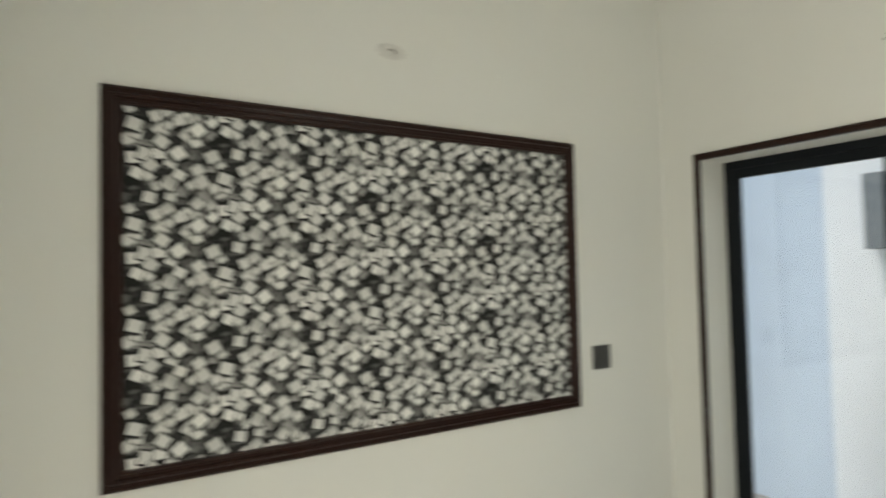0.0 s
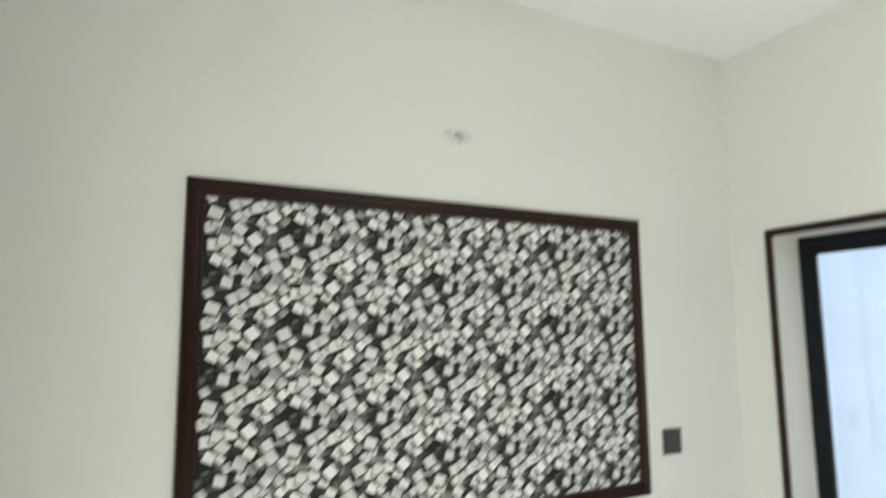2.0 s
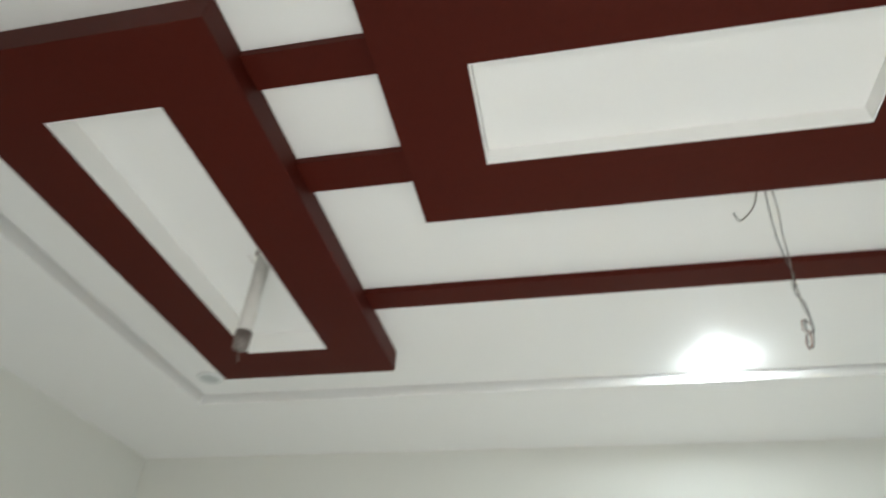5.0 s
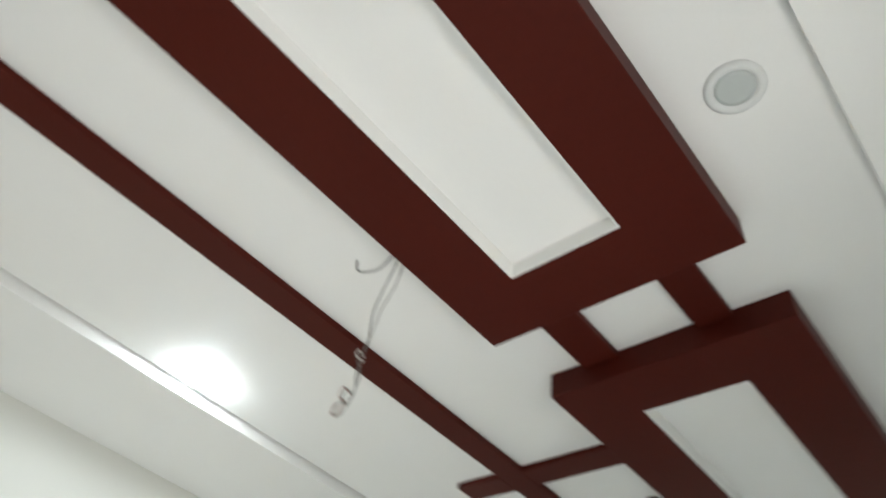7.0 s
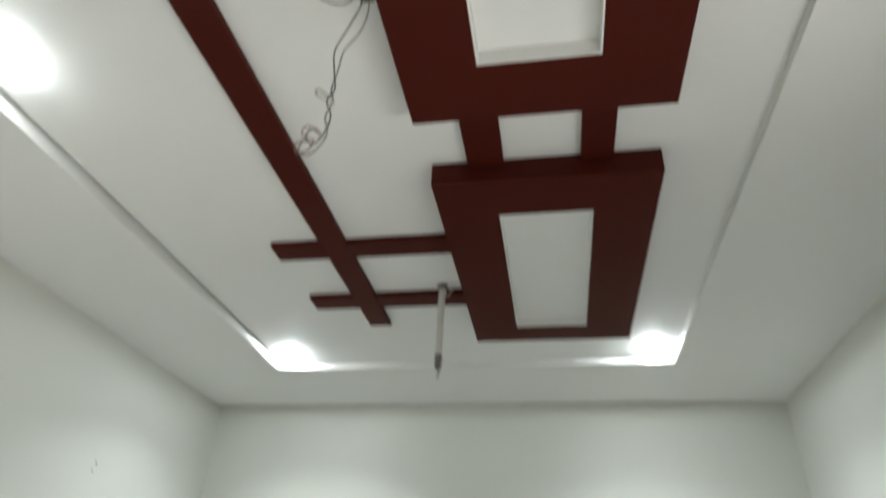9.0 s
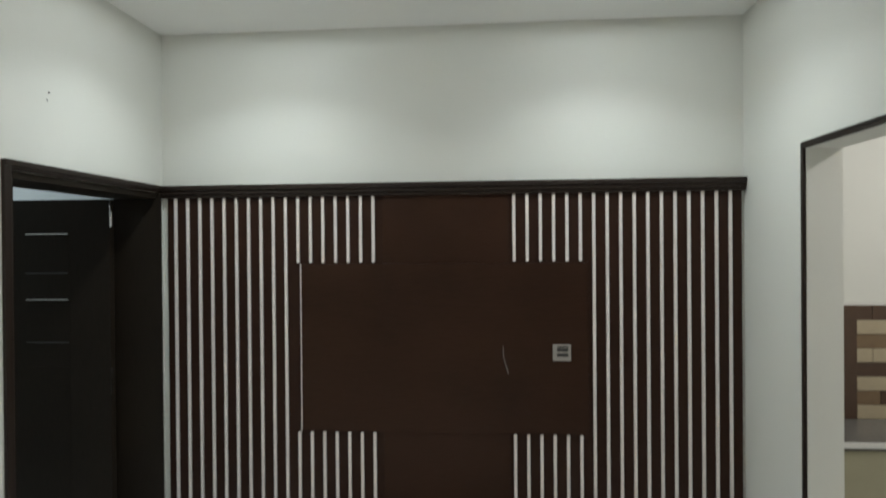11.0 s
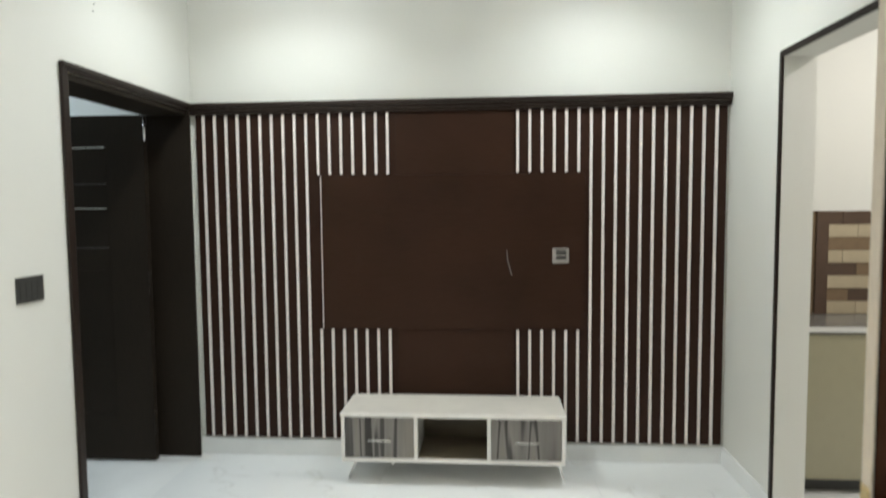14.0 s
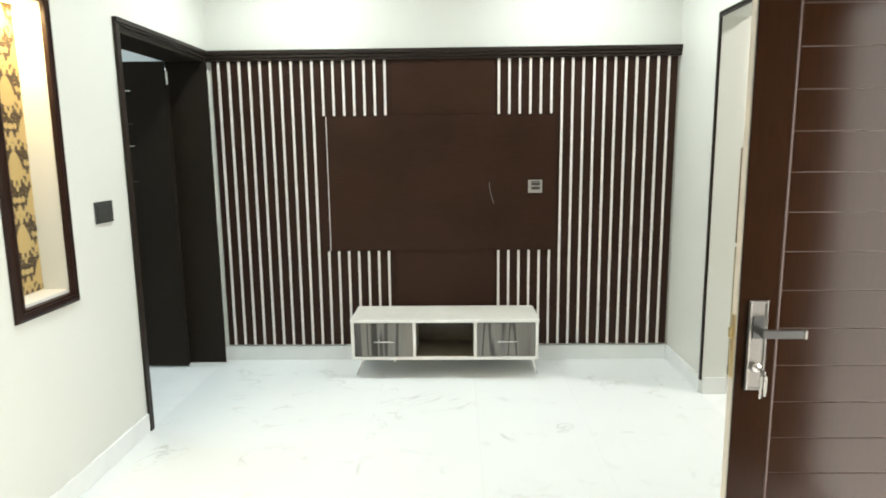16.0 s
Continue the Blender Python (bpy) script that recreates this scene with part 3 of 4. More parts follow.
# ---- west wall ----
# inner doorway: lining, architrave and the leaf standing open in the next room
y0, y1, z1 = DOOR_B[0], DOOR_B[1], DOOR_B[3]
door = tagged(thing("door_1", (-0.1, -0.6, 0), "dark wooden doorway with its leaf standing open", "door"), kind="structure")
part("jamb", box(B(), -TB - 0.006, 0.018, y1 - 0.014, y1 - 0.0005, 0.0, z1 - 0.0005), M_DOORDK, door, bevel=0.002)
part("jamb", box(B(), -TB - 0.006, 0.002, y0 + 0.0005, y0 + 0.020, 0.0, z1 - 0.0005), M_DOORDK, door, bevel=0.002)
part("head", box(B(), -TB - 0.006, 0.002, y0 + 0.0205, y1 - 0.0145, z1 - 0.030, z1 - 0.0005), M_DOORDK, door, bevel=0.002)
part("architrave", box(B(), 0.0005, 0.016, y0 - 0.040, y0 - 0.0005, 0.0, z1 + 0.040), M_BLACK, door, bevel=0.004)
part("architrave", box(B(), 0.0005, 0.016, y0, -0.0595, z1 + 0.0005, z1 + 0.040), M_BLACK, door, bevel=0.004)
part("architrave", box(B(), 0.0165, 0.024, y0 - 0.040, -0.0595, z1 + 0.016, z1 + 0.040), M_BLACK, door, bevel=0.002)
leaf = part("leaf", box(B(), -1.020, -0.215, -0.165, -0.125, 0.012, 2.092), M_DOORDK, door, bevel=0.003)
# grooves as raised bars, their stronger or weaker reflections put into the material
for z in (1.905, 1.690, 1.545, 1.310, 1.175, 0.300):
    part("inlay", box(B(), -0.700, -0.455, -0.1685, -0.1652, z - 0.0035, z + 0.0035), M_CHROME if z in (1.905, 1.545) else M_GREYPL if z in (1.690, 1.310) else M_DOORDK, leaf, "bright bar drawn for a groove's reflection" if z in (1.905, 1.545) else "dull bar drawn for a groove's weaker reflection", bevel=0.001)
part("bead", box(B(), -0.4535, -0.4485, -0.1660, -0.1652, 0.20, 1.96), M_DOORDK, leaf, "dark upright bead beside the bars")
for z in (2.01, 1.10, 0.25):
    part("hinge", cyl(B(), (-0.206, -0.168, z - 0.07), (-0.206, -0.168, z + 0.07), 0.008, n=14), M_CHROME if z > 1.5 else M_DOORDK, leaf, "chrome butt hinge" if z > 1.5 else "dark butt hinge", smooth=True)


# lit wall niches
def niche(n):
    a, b, c, d = n
    m = (a + b) / 2
    k = thing("wall_niche", (0, m, c), "narrow lit wall niche with gold damask paper and dark frame", "wall niche", "lit wall niches")
    bm = moulding(B(), 'y', 0.0, 1, a - 0.046, b + 0.046, c - 0.046, d + 0.046, 0.050, [(0.002, 0.014), (0.012, 0.018), (0.016, 0.012), (0.034, 0.014), (0.038, 0.020), (0.047, 0.018)])
    part("frame", bm, M_FRAME, k)
    part("wallpaper", box(B(), -0.1175, -0.1155, a + 0.001, b - 0.001, c + 0.018, d - 0.001), M_DAMASK, k, "dark brown paper with gold damask medallions")
    part("ledge", box(B(), -0.1175, -0.002, a + 0.001, b - 0.001, c + 0.0005, c + 0.0165), M_WRITE, k, bevel=0.001)
    part("lamp", box(B(), -0.100, -0.030, a + 0.05, b - 0.05, d - 0.016, d - 0.001), M_WARM, k, "warm glowing strip lamp", bevel=0.002)
    s = bpy.data.lights.new("niche_light", 'AREA')
    s.shape, s.size, s.size_y, s.energy, s.color = 'RECTANGLE', 0.06, b - a - 0.10, NICHE_WATTS, (1.0, 0.70, 0.34)
    new("niche_light", s).matrix_world = look((-0.065, m, d - 0.018), (-0.065, m, 0))


niche(N1)
niche(N2)


# switches
def switch(name, label, axis, wall, out, u, z, w, h, n):
    at = (u, wall, z) if axis == 'x' else (wall, u, z)
    s = thing(name, at, label, "switch")

    def slab(a, b, c, d, h0, h1):
        lo, hi = sorted((wall + out * h0, wall + out * h1))
        return box(B(), a, b, lo, hi, c, d) if axis == 'x' else box(B(), lo, hi, a, b, c, d)
    part("plate", slab(u - w / 2, u + w / 2, z - h / 2, z + h / 2, 0.0005, 0.009), M_GREYPL, s, bevel=0.002)
    g = (w - 0.022) / n
    for i in range(n):
        a = u - w / 2 + 0.011 + g * i
        part("rocker", slab(a + 0.001, a + g - 0.001, z - h / 2 + 0.014, z + h / 2 - 0.014, 0.0092, 0.0125), M_GREYPL, s, bevel=0.0015)


switch("light_switch", "dark grey double switch plate on the white wall", 'y', 0.0, 1, -1.417, 1.227, 0.145, 0.102, 4)
switch("light_switch", "dark grey square switch plate beside the framed wallpaper", 'x', -L, 1, 0.492, 1.172, 0.108, 0.108, 3)

# sliding window
y0, y1, z0, z1 = WIN
win = tagged(thing("window_1", (-0.15, (y0 + y1) / 2, z0), "tall black aluminium sliding window in a white reveal", "window"), kind="structure")
bm = moulding(B(), 'y', 0.0, 1, y0 - 0.030, y1 + 0.030, z0 - 0.030, z1 + 0.030, 0.034, [(0.002, 0.012), (0.010, 0.016), (0.014, 0.011), (0.024, 0.013), (0.032, 0.016)])
part("casing", bm, M_FRAME, win, "dark mahogany casing moulding")
XF0, XF1 = -0.246, -0.192
fr = [(y0 + 0.0005, y0 + 0.036, z0 + 0.0005, z1 - 0.0005), (y1 - 0.036, y1 - 0.0005, z0 + 0.0005, z1 - 0.0005), (y0 + 0.0365, y1 - 0.0365, z1 - 0.040, z1 - 0.0005), (y0 + 0.0365, y1 - 0.0365, z0 + 0.0005, z0 + 0.036)]
for a, b, c, d in fr:
    part("outer_frame", box(B(), XF0, XF1, a, b, c, d), M_ALU, win, bevel=0.002)
mid = -4.385
for a, b, xo in ((y0 + 0.037, mid + 0.022, -0.216), (mid - 0.022, y1 - 0.037, -0.244)):
    sash = part("sash", box(B(), xo, xo + 0.026, a, a + 0.042, z0 + 0.037, z1 - 0.041), M_ALU, win, bevel=0.002)
    part("stile", box(B(), xo, xo + 0.026, b - 0.042, b, z0 + 0.037, z1 - 0.041), M_ALU, sash, bevel=0.002)
    part("rail", box(B(), xo, xo + 0.026, a + 0.0425, b - 0.0425, z1 - 0.086, z1 - 0.041), M_ALU, sash, bevel=0.002)
    part("rail", box(B(), xo, xo + 0.026, a + 0.0425, b - 0.0425, z0 + 0.037, z0 + 0.085), M_ALU, sash, bevel=0.002)
    g = part("pane", box(B(), xo + 0.011, xo + 0.016, a + 0.041, b - 0.041, z0 + 0.084, z1 - 0.085), M_GLASS, sash, "clear glass pane")
    g.visible_shadow = False

# ---- south wall ----
art = thing("framed_wallpaper", (1.58, -L, 0.965), "black and white cube wallpaper in a dark mahogany frame", "wall art")
bm = moulding(B(), 'x', -L, 1, 0.636, 2.524, 0.966, 2.147, 0.058, [(0.002, 0.014), (0.010, 0.020), (0.016, 0.013), (0.022, 0.013), (0.026, 0.019), (0.034, 0.019), (0.038, 0.012), (0.046, 0.012), (0.050, 0.016), (0.056, 0.014)])
part("frame", bm, M_FRAME, art)


def tumbling_print(x0, x1, z0, z1, wall):
    """Flat printed shapes of a repeating paper: tumbling squares and cubes, columns in pairs of strips with a half drop."""
    rng = random.Random(11)
    PW, PH = 0.262, 0.300
    spots = []
    while len(spots) < 52:                      # evenly scattered places on the repeat
        best = max(((rng.uniform(0, PW), rng.uniform(0, PH)) for _ in range(24)),
                   key=lambda c: min([math.hypot((c[0] - q[0] + PW / 2) % PW - PW / 2, (c[1] - q[1] + PH / 2) % PH - PH / 2) for q in spots] or [9]))
        spots.append(best)
    rng.shuffle(spots)
    cell = []                                   # (corners, inks), from the bottom layer up

    def quad(cx, cz, w, h, a, skew, inks):
        ca, sa = math.cos(a), math.sin(a)
        pts = [(-w, -h), (w, -h + skew * h), (w * (1 - 0.2 * skew), h), (-w, h - skew * h * 0.6)]
        cell.append(([(cx + u * ca - v * sa, cz + u * sa + v * ca) for u, v in pts], inks))

    def tone(v, fade):
        return [v, v * (1 - fade * 0.3), v * (1 - fade), v * (1 - fade * 0.7)]

    for n in range(70):                         # dim shards in the ground
        v = rng.choice((0.012, 0.03, 0.05, 0.09, 0.16))
        quad(rng.uniform(0, PW), rng.uniform(0, PH), rng.uniform(0.006, 0.018), rng.uniform(0.004, 0.014), rng.uniform(0, 3.1), rng.uniform(-0.4, 0.4), tone(v, 0.6))
    for n, (cx, cz) in enumerate(spots):
        a = rng.choice((0.45, 0.6, -0.5, -0.7, 0.85, 0.25, -0.3)) + rng.uniform(-0.2, 0.2)
        r = rng.uniform(0.0122, 0.0212)
        if n < 8:                               # dark cubes: a lid and two dim sides
            quad(cx, cz - r * 0.5, r * 0.95, r * 0.8, a * 0.3, 0.1, tone(rng.uniform(0.02, 0.05), 0.5))
            quad(cx - r * 0.1, cz + r * 0.6, r * 0.9, r * 0.45, a * 0.3, 0.3, tone(rng.uniform(0.07, 0.16), 0.4))
        elif n < 14:                            # grey squares fading across
            quad(cx, cz, r * 1.15, r * 1.05, a, 0.15, tone(rng.uniform(0.30, 0.50), 0.75))
        elif n < 16:                            # a large grey cube with upright bars
            for k in range(4):
                u = (k - 1.5) * r * 0.78
                quad(cx + u * math.cos(a * 0.5), cz + u * math.sin(a * 0.5), r * 0.30, r * 1.45, a * 0.5, 0.12, tone((0.34, 0.16, 0.26, 0.12)[k], 0.65))
        else:                                   # white lids, most with a grey side under them
            if rng.random() < 0.6:
                d = rng.choice((-1, 1))
                quad(cx + d * r * 0.75 * math.cos(a - 1.2), cz + r * 0.8 * math.sin(-1.2), r * 0.75, r * 0.7, a, 0.2 * d, tone(rng.uniform(0.10, 0.32), 0.7))
            quad(cx, cz, r * 1.19, r * 1.19, a, 0.0, tone(0.004, 0.0))
            quad(cx, cz, r, r * rng.uniform(0.85, 1.05), a, rng.uniform(-0.12, 0.12), tone(rng.uniform(0.64, 0.84), rng.choice((0.03, 0.1, 0.2, 0.5))))
    verts, faces, inks = [], [], []

    def lay(pts, tones, depth):
        faces.append(tuple(range(len(verts), len(verts) + 4)))
        verts.extend((x, wall + depth, z) for x, z in pts)
        inks.extend(tones)

    lay([(x0, z0), (x1, z0), (x1, z1), (x0, z1)], [0.010] * 4, 0.0012)
    cols, rows = int((x1 - x0) / PW) + 3, int((z1 - z0) / PH) + 3
    for n, (pts, tones) in enumerate(cell):
        depth = 0.0016 + 0.00002 * n
        for c in range(cols):
            for q in range(rows):
                ox = x1 - (c - 0.2) * PW - 0.06
                oz = z0 + (q - 1) * PH + ((c + 1) // 2 % 2) * PH / 2
                moved = [(ox - u, oz + v) for u, v in pts]
                mx, mz = sum(p[0] for p in moved) / 4, sum(p[1] for p in moved) / 4
                if x0 - 0.012 < mx < x1 + 0.012 and z0 - 0.012 < mz < z1 + 0.012:
                    lay(moved[::-1], tones[::-1], depth)
    me = bpy.data.meshes.new("wallpaper")
    me.from_pydata(verts, [], faces)
    layer = me.color_attributes.new("ink", 'FLOAT_COLOR', 'POINT')
    layer.data.foreach_set("color", [q for v in inks for q in (v, v, v * 0.95, 1.0)])
    me.materials.append(M_CUBES)
    return me


paper = tagged(new("wallpaper", tumbling_print(0.690, 2.470, 1.020, 2.093, -L)), "paper printed with tumbling black, grey and white squares", kind="stuff")
paper.parent = art
paper.matrix_parent_inverse = Matrix.Translation(-art.location)
hook = thing("wire_stub", (1.569, -L, 2.405), "short bare wire stub in a patched hole on the wall", "wire")
tube("wire", [(1.569, -L - 0.002, 2.414), (1.567, -L + 0.020, 2.412), (1.560, -L + 0.030, 2.402), (1.552, -L + 0.026, 2.394)], 0.003, M_WIREG, hook)
bm = B()
rims = [[], []]
for k in range(26):
    a, rr = k * math.tau / 26, 0.044 + 0.008 * math.sin(3.1 * k)
    for n, (d, s) in enumerate(((0.0002, 1.0), (0.0014, 0.94))):
        rims[n].append(bm.verts.new((1.560 + 1.5 * rr * s * math.cos(a), -L + d, 2.410 + 0.7 * rr * s * math.sin(a))))
for k in range(26):
    bm.faces.new((rims[0][k], rims[0][(k + 1) % 26], rims[1][(k + 1) % 26], rims[1][k]))
hub = bm.verts.new((1.560, -L + 0.0015, 2.410))
for k in range(26):
    bm.faces.new((rims[1][k], rims[1][(k + 1) % 26], hub))
part("patch", bm, M_PATCH, hook, "greyish filler smear round the hole")
tube("wire", [(1.572, -L - 0.002, 2.416), (1.582, -L + 0.012, 2.417), (1.596, -L + 0.012, 2.413)], 0.002, M_PVC, hook)


def wall_plug(y, z, n):
    p = thing("wall_hole", (0, y, z), "small dark drill holes in the white wall", "hole")
    for i in range(n):
        dy, dz = random.uniform(-0.022, 0.022), random.uniform(-0.022, 0.022)
        part("hole", cyl(B(), (0.0002, y + dy, z + dz), (0.0016, y + dy, z + dz), random.uniform(0.003, 0.0055), n=10), M_HOLE, p)


wall_plug(-4.290, 2.418, 4)
wall_plug(-3.860, 2.416, 3)
wall_plug(-0.925, 2.467, 2)

# ---- ceiling rods and wires ----
def fan_rod(x, y, lean, zlow, rad):
    f = thing("fan_rod", (x, y, ZT), "grey fan rod with taped wire end hanging from the ceiling", "fan rod", "fan rods")
    lo = Vector((x + lean[0], y + lean[1], zlow))
    top = Vector((x, y, ZT))
    part("rod", cyl(B(), top, lo + (top - lo) * 0.14, rad, rad), M_PVC, f, smooth=True)
    part("end_wrap", cyl(B(), lo + (top - lo) * 0.15, lo, rad + 0.002, rad - 0.001, 14), M_TAPE, f, "dark taped end", smooth=True)
    part("collar", lathe(B(), (x, y, ZT), [(rad + 0.009, -0.0005), (rad + 0.009, -0.005), (rad + 0.004, -0.010), (rad + 0.001, -0.012)]), M_TAPE, f, "dark collar round a ceiling hole", smooth=True)
    s = Vector((0.02, -0.012, 0))
    tube("wire", [top + Vector((0.012, 0, -0.01)), top + s + Vector((0, 0, -0.05)), top + 2.2 * s + Vector((0, 0, -0.035))], 0.002, M_PVC, f)
    tube("wire", [lo, lo + Vector((0.004, 0.003, -0.02)), lo + Vector((-0.006, 0.002, -0.035))], 0.002, M_WIRE, f)


fan_rod(1.530, -3.985, (0.012, 0.006), 2.735, 0.0205)
fan_rod(1.592, -1.362, (0.0, -0.012), 2.715, 0.0125)

bunch = thing("hanging_wires", (1.650, -2.650, ZT), "loose twisted grey wires hanging from a ceiling hole", "wires")
part("hole_rim", box(B(), 1.630, 1.660, -2.666, -2.640, ZT - 0.0012, ZT - 0.0003), M_HOLE, bunch, "dark cut hole in the plaster", bevel=0.0003)
Y = -2.650
tube("wire", [(1.640, Y, 3.066), (1.637, Y - 0.005, 3.02), (1.618, Y - 0.005, 2.955), (1.597, Y, 2.90), (1.604, Y, 2.84), (1.612, Y, 2.79), (1.603, Y - 0.006, 2.755),
              (1.614, Y, 2.72), (1.604, Y + 0.005, 2.685), (1.585, Y + 0.01, 2.665), (1.570, Y + 0.005, 2.68), (1.584, Y, 2.695), (1.600, Y, 2.68)], 0.0015, M_WIRE, bunch)
tube("wire", [(1.650, Y, 3.066), (1.652, Y + 0.004, 3.01), (1.641, Y + 0.006, 2.955), (1.613, Y + 0.008, 2.905), (1.609, Y + 0.006, 2.85), (1.605, Y, 2.79), (1.615, Y - 0.004, 2.755),
              (1.603, Y, 2.72), (1.613, Y, 2.685), (1.606, Y, 2.655), (1.585, Y, 2.632), (1.564, Y, 2.642), (1.570, Y, 2.666), (1.590, Y, 2.656)], 0.0015, M_WIREG, bunch)
tube("wire", [(1.634, Y - 0.01, 3.066), (1.626, Y - 0.018, 3.035), (1.610, Y - 0.03, 3.000), (1.588, Y - 0.05, 2.985), (1.572, Y - 0.06, 2.992), (1.568, Y - 0.065, 3.02)], 0.0022, M_WIREG, bunch)
tube("wire", [(1.606, Y, 2.672), (1.588, Y, 2.690), (1.572, Y, 2.702), (1.563, Y, 2.688), (1.574, Y, 2.672), (1.590, Y, 2.664), (1.580, Y, 2.640), (1.560, Y, 2.640), (1.556, Y, 2.660), (1.572, Y, 2.668)], 0.0014, M_WIRER, bunch, "pinkish bare wire coil")
tube("wire", [(1.610, Y, 2.765), (1.594, Y + 0.004, 2.782), (1.576, Y + 0.006, 2.800), (1.572, Y + 0.006, 2.790), (1.588, Y + 0.002, 2.772), (1.618, Y - 0.004, 2.748)], 0.0023, M_PVC, bunch, "pale tape flag round the wires")

# ---- east wall ----
y0, y1, z1 = OPEN_D[0], OPEN_D[1], OPEN_D[3]
trim = tagged(thing("trim", (W, -1.2, 0.1), "thin black trim round the kitchen opening", "trim"), kind="structure")
part("edge_strip", box(B(), W - 0.013, W - 0.0005, y1 + 0.0005, y1 + 0.026, 0.086, z1 + 0.028), M_BLACK, trim, bevel=0.003)
part("edge_strip", box(B(), W - 0.013, W - 0.0005, y0 - 0.026, y0 - 0.0005, 0.086, z1 + 0.028), M_BLACK, trim, bevel=0.003)
part("edge_strip", box(B(), W - 0.013, W - 0.0005, y0, y1, z1 + 0.0005, z1 + 0.028), M_BLACK, trim, bevel=0.003)
part("edge_strip", box(B(), W - 0.020, W - 0.0132, y0, y1, z1 + 0.016, z1 + 0.027), M_BLACK, trim, bevel=0.002)


# entrance door, standing open square to the wall
def entrance():
    y0, y1, z1 = DOOR_D[0], DOOR_D[1], DOOR_D[3]
    e = tagged(thing("door_2", (W, -2.65, 0), "varnished walnut door with grooved boards standing open", "door"), kind="structure")
    for a, b in ((y0 + 0.0005, y0 + 0.045), (y1 - 0.045, y1 - 0.0005)):
        part("jamb", box(B(), W - 0.008, W + TD + 0.008, a, b, 0.0, z1 - 0.0005), M_LEAF, e, bevel=0.003)
    part("head", box(B(), W - 0.008, W + TD + 0.008, y0 + 0.0455, y1 - 0.0455, z1 - 0.045, z1 - 0.0005), M_LEAF, e, bevel=0.003)
    for a, b in ((y0 - 0.06, y0 - 0.0005), (y1 + 0.0005, y1 + 0.03)):
        part("architrave", box(B(), W - 0.016, W - 0.0005, a, b, 0.0, z1 + 0.06), M_FRAME, e, bevel=0.004)
    part("architrave", box(B(), W - 0.016, W - 0.0005, y0, y1, z1 + 0.0005, z1 + 0.06), M_FRAME, e, bevel=0.004)
    x0, x1, f, bk = 2.486, 3.180, -2.628, -2.590
    leaf = part("leaf", box(B(), x0 + 0.0005, x1, f + 0.0065, bk, 0.010, 2.068), M_LEAF, e, bevel=0.002)
    part("groove_filler", box(B(), 2.6025, x1 - 0.002, f + 0.0033, f + 0.0062, 0.014, 2.064), M_GROOVE, leaf, "pale filler showing in the grooves")
    part("stile", box(B(), x0, 2.593, f, f + 0.003, 0.012, 2.066), M_LEAF, leaf, bevel=0.001)
    part("lipping", box(B(), x0 - 0.004, x0 - 0.0002, f + 0.004, bk - 0.004, 0.012, 2.066), M_GLUE, leaf, "raw pale wood edge strip", bevel=0.0005)
    part("inlay", box(B(), 2.5945, 2.6000, f - 0.0012, f + 0.003, 0.012, 2.066), M_GROOVE, leaf, "pale metal inlay line")
    step = 0.1103
    cuts = [0.012] + [1.769 + step * k for k in range(-15, 3) if 0.03 < 1.769 + step * k < 2.04] + [2.066]
    for a, b in zip(cuts, cuts[1:]):
        part("board", box(B(), 2.6025, x1 - 0.001, f, f + 0.003, a + 0.0014, b - 0.0014), M_LEAF, leaf, bevel=0.0009)
    plate = part("lock_plate", box(B(), 2.512, 2.566, f - 0.007, f - 0.0003, 0.815, 1.080), M_NICKEL, leaf, "satin nickel lock plate", bevel=0.003)
    bm = cyl(B(), (2.536, f - 0.006, 0.997), (2.536, f - 0.052, 0.997), 0.011)
    box(bm, 2.526, 2.640, f - 0.064, f - 0.050, 0.986, 1.008)
    part("lever", bm, M_GUN, plate, "grey metal lever handle", bevel=0.002)
    part("lever_cap", box(B(), 2.6403, 2.647, f - 0.065, f - 0.049, 0.985, 1.009), M_NICKEL, plate, "bright lever end", bevel=0.001)
    part("plate_rim", moulding(B(), 'x', f - 0.0072, -1, 2.514, 2.564, 0.817, 1.078, 0.007, [(0.001, 0.0025), (0.006, 0.002)]), M_NICKEL, plate, "bright raised rim")
    part("rose", box(B(), 2.522, 2.556, f - 0.011, f - 0.0073, 0.970, 1.036), M_GREYPL, plate, "dark square rose", bevel=0.002)
    part("keyway", cyl(B(), (2.540, f - 0.006, 0.885), (2.540, f - 0.016, 0.885), 0.013), M_CHROME, plate, "chrome lock cylinder", smooth=True)
    bm = box(B(), 2.5385, 2.5415, f - 0.045, f - 0.016, 0.880, 0.892)
    cyl(bm, (2.5385, f - 0.055, 0.884), (2.5415, f - 0.055, 0.884), 0.009)
    part("key", bm, M_CHROME, plate, "steel key in the lock")
    for i, (dx, dz) in enumerate(((0.004, -0.05), (-0.006, -0.058), (0.010, -0.046))):
        bm = box(B(), 2.540 + dx - 0.0035, 2.540 + dx + 0.0035, f - 0.060 + 0.004 * i, f - 0.0575 + 0.004 * i, 0.868 + dz, 0.874)
        part("key", bm, M_CHROME, plate, "hanging spare key")
    part("latch_plate", box(B(), x0 - 0.007, x0 - 0.0042, f + 0.007, bk - 0.007, 0.846, 1.035), M_BRASS, leaf, "brass latch plate", bevel=0.0008)
    part("bolt", box(B(), x0 - 0.016, x0 - 0.0072, f + 0.012, bk - 0.012, 0.965, 0.995), M_BRASS, leaf, "brass latch bolt", bevel=0.002)
    for z in (0.25, 1.05, 1.85):
        part("hinge", cyl(B(), (3.184, f - 0.004, z - 0.05), (3.184, f - 0.004, z + 0.05), 0.007, n=12), M_BRASS, leaf, "brass hinge", smooth=True)


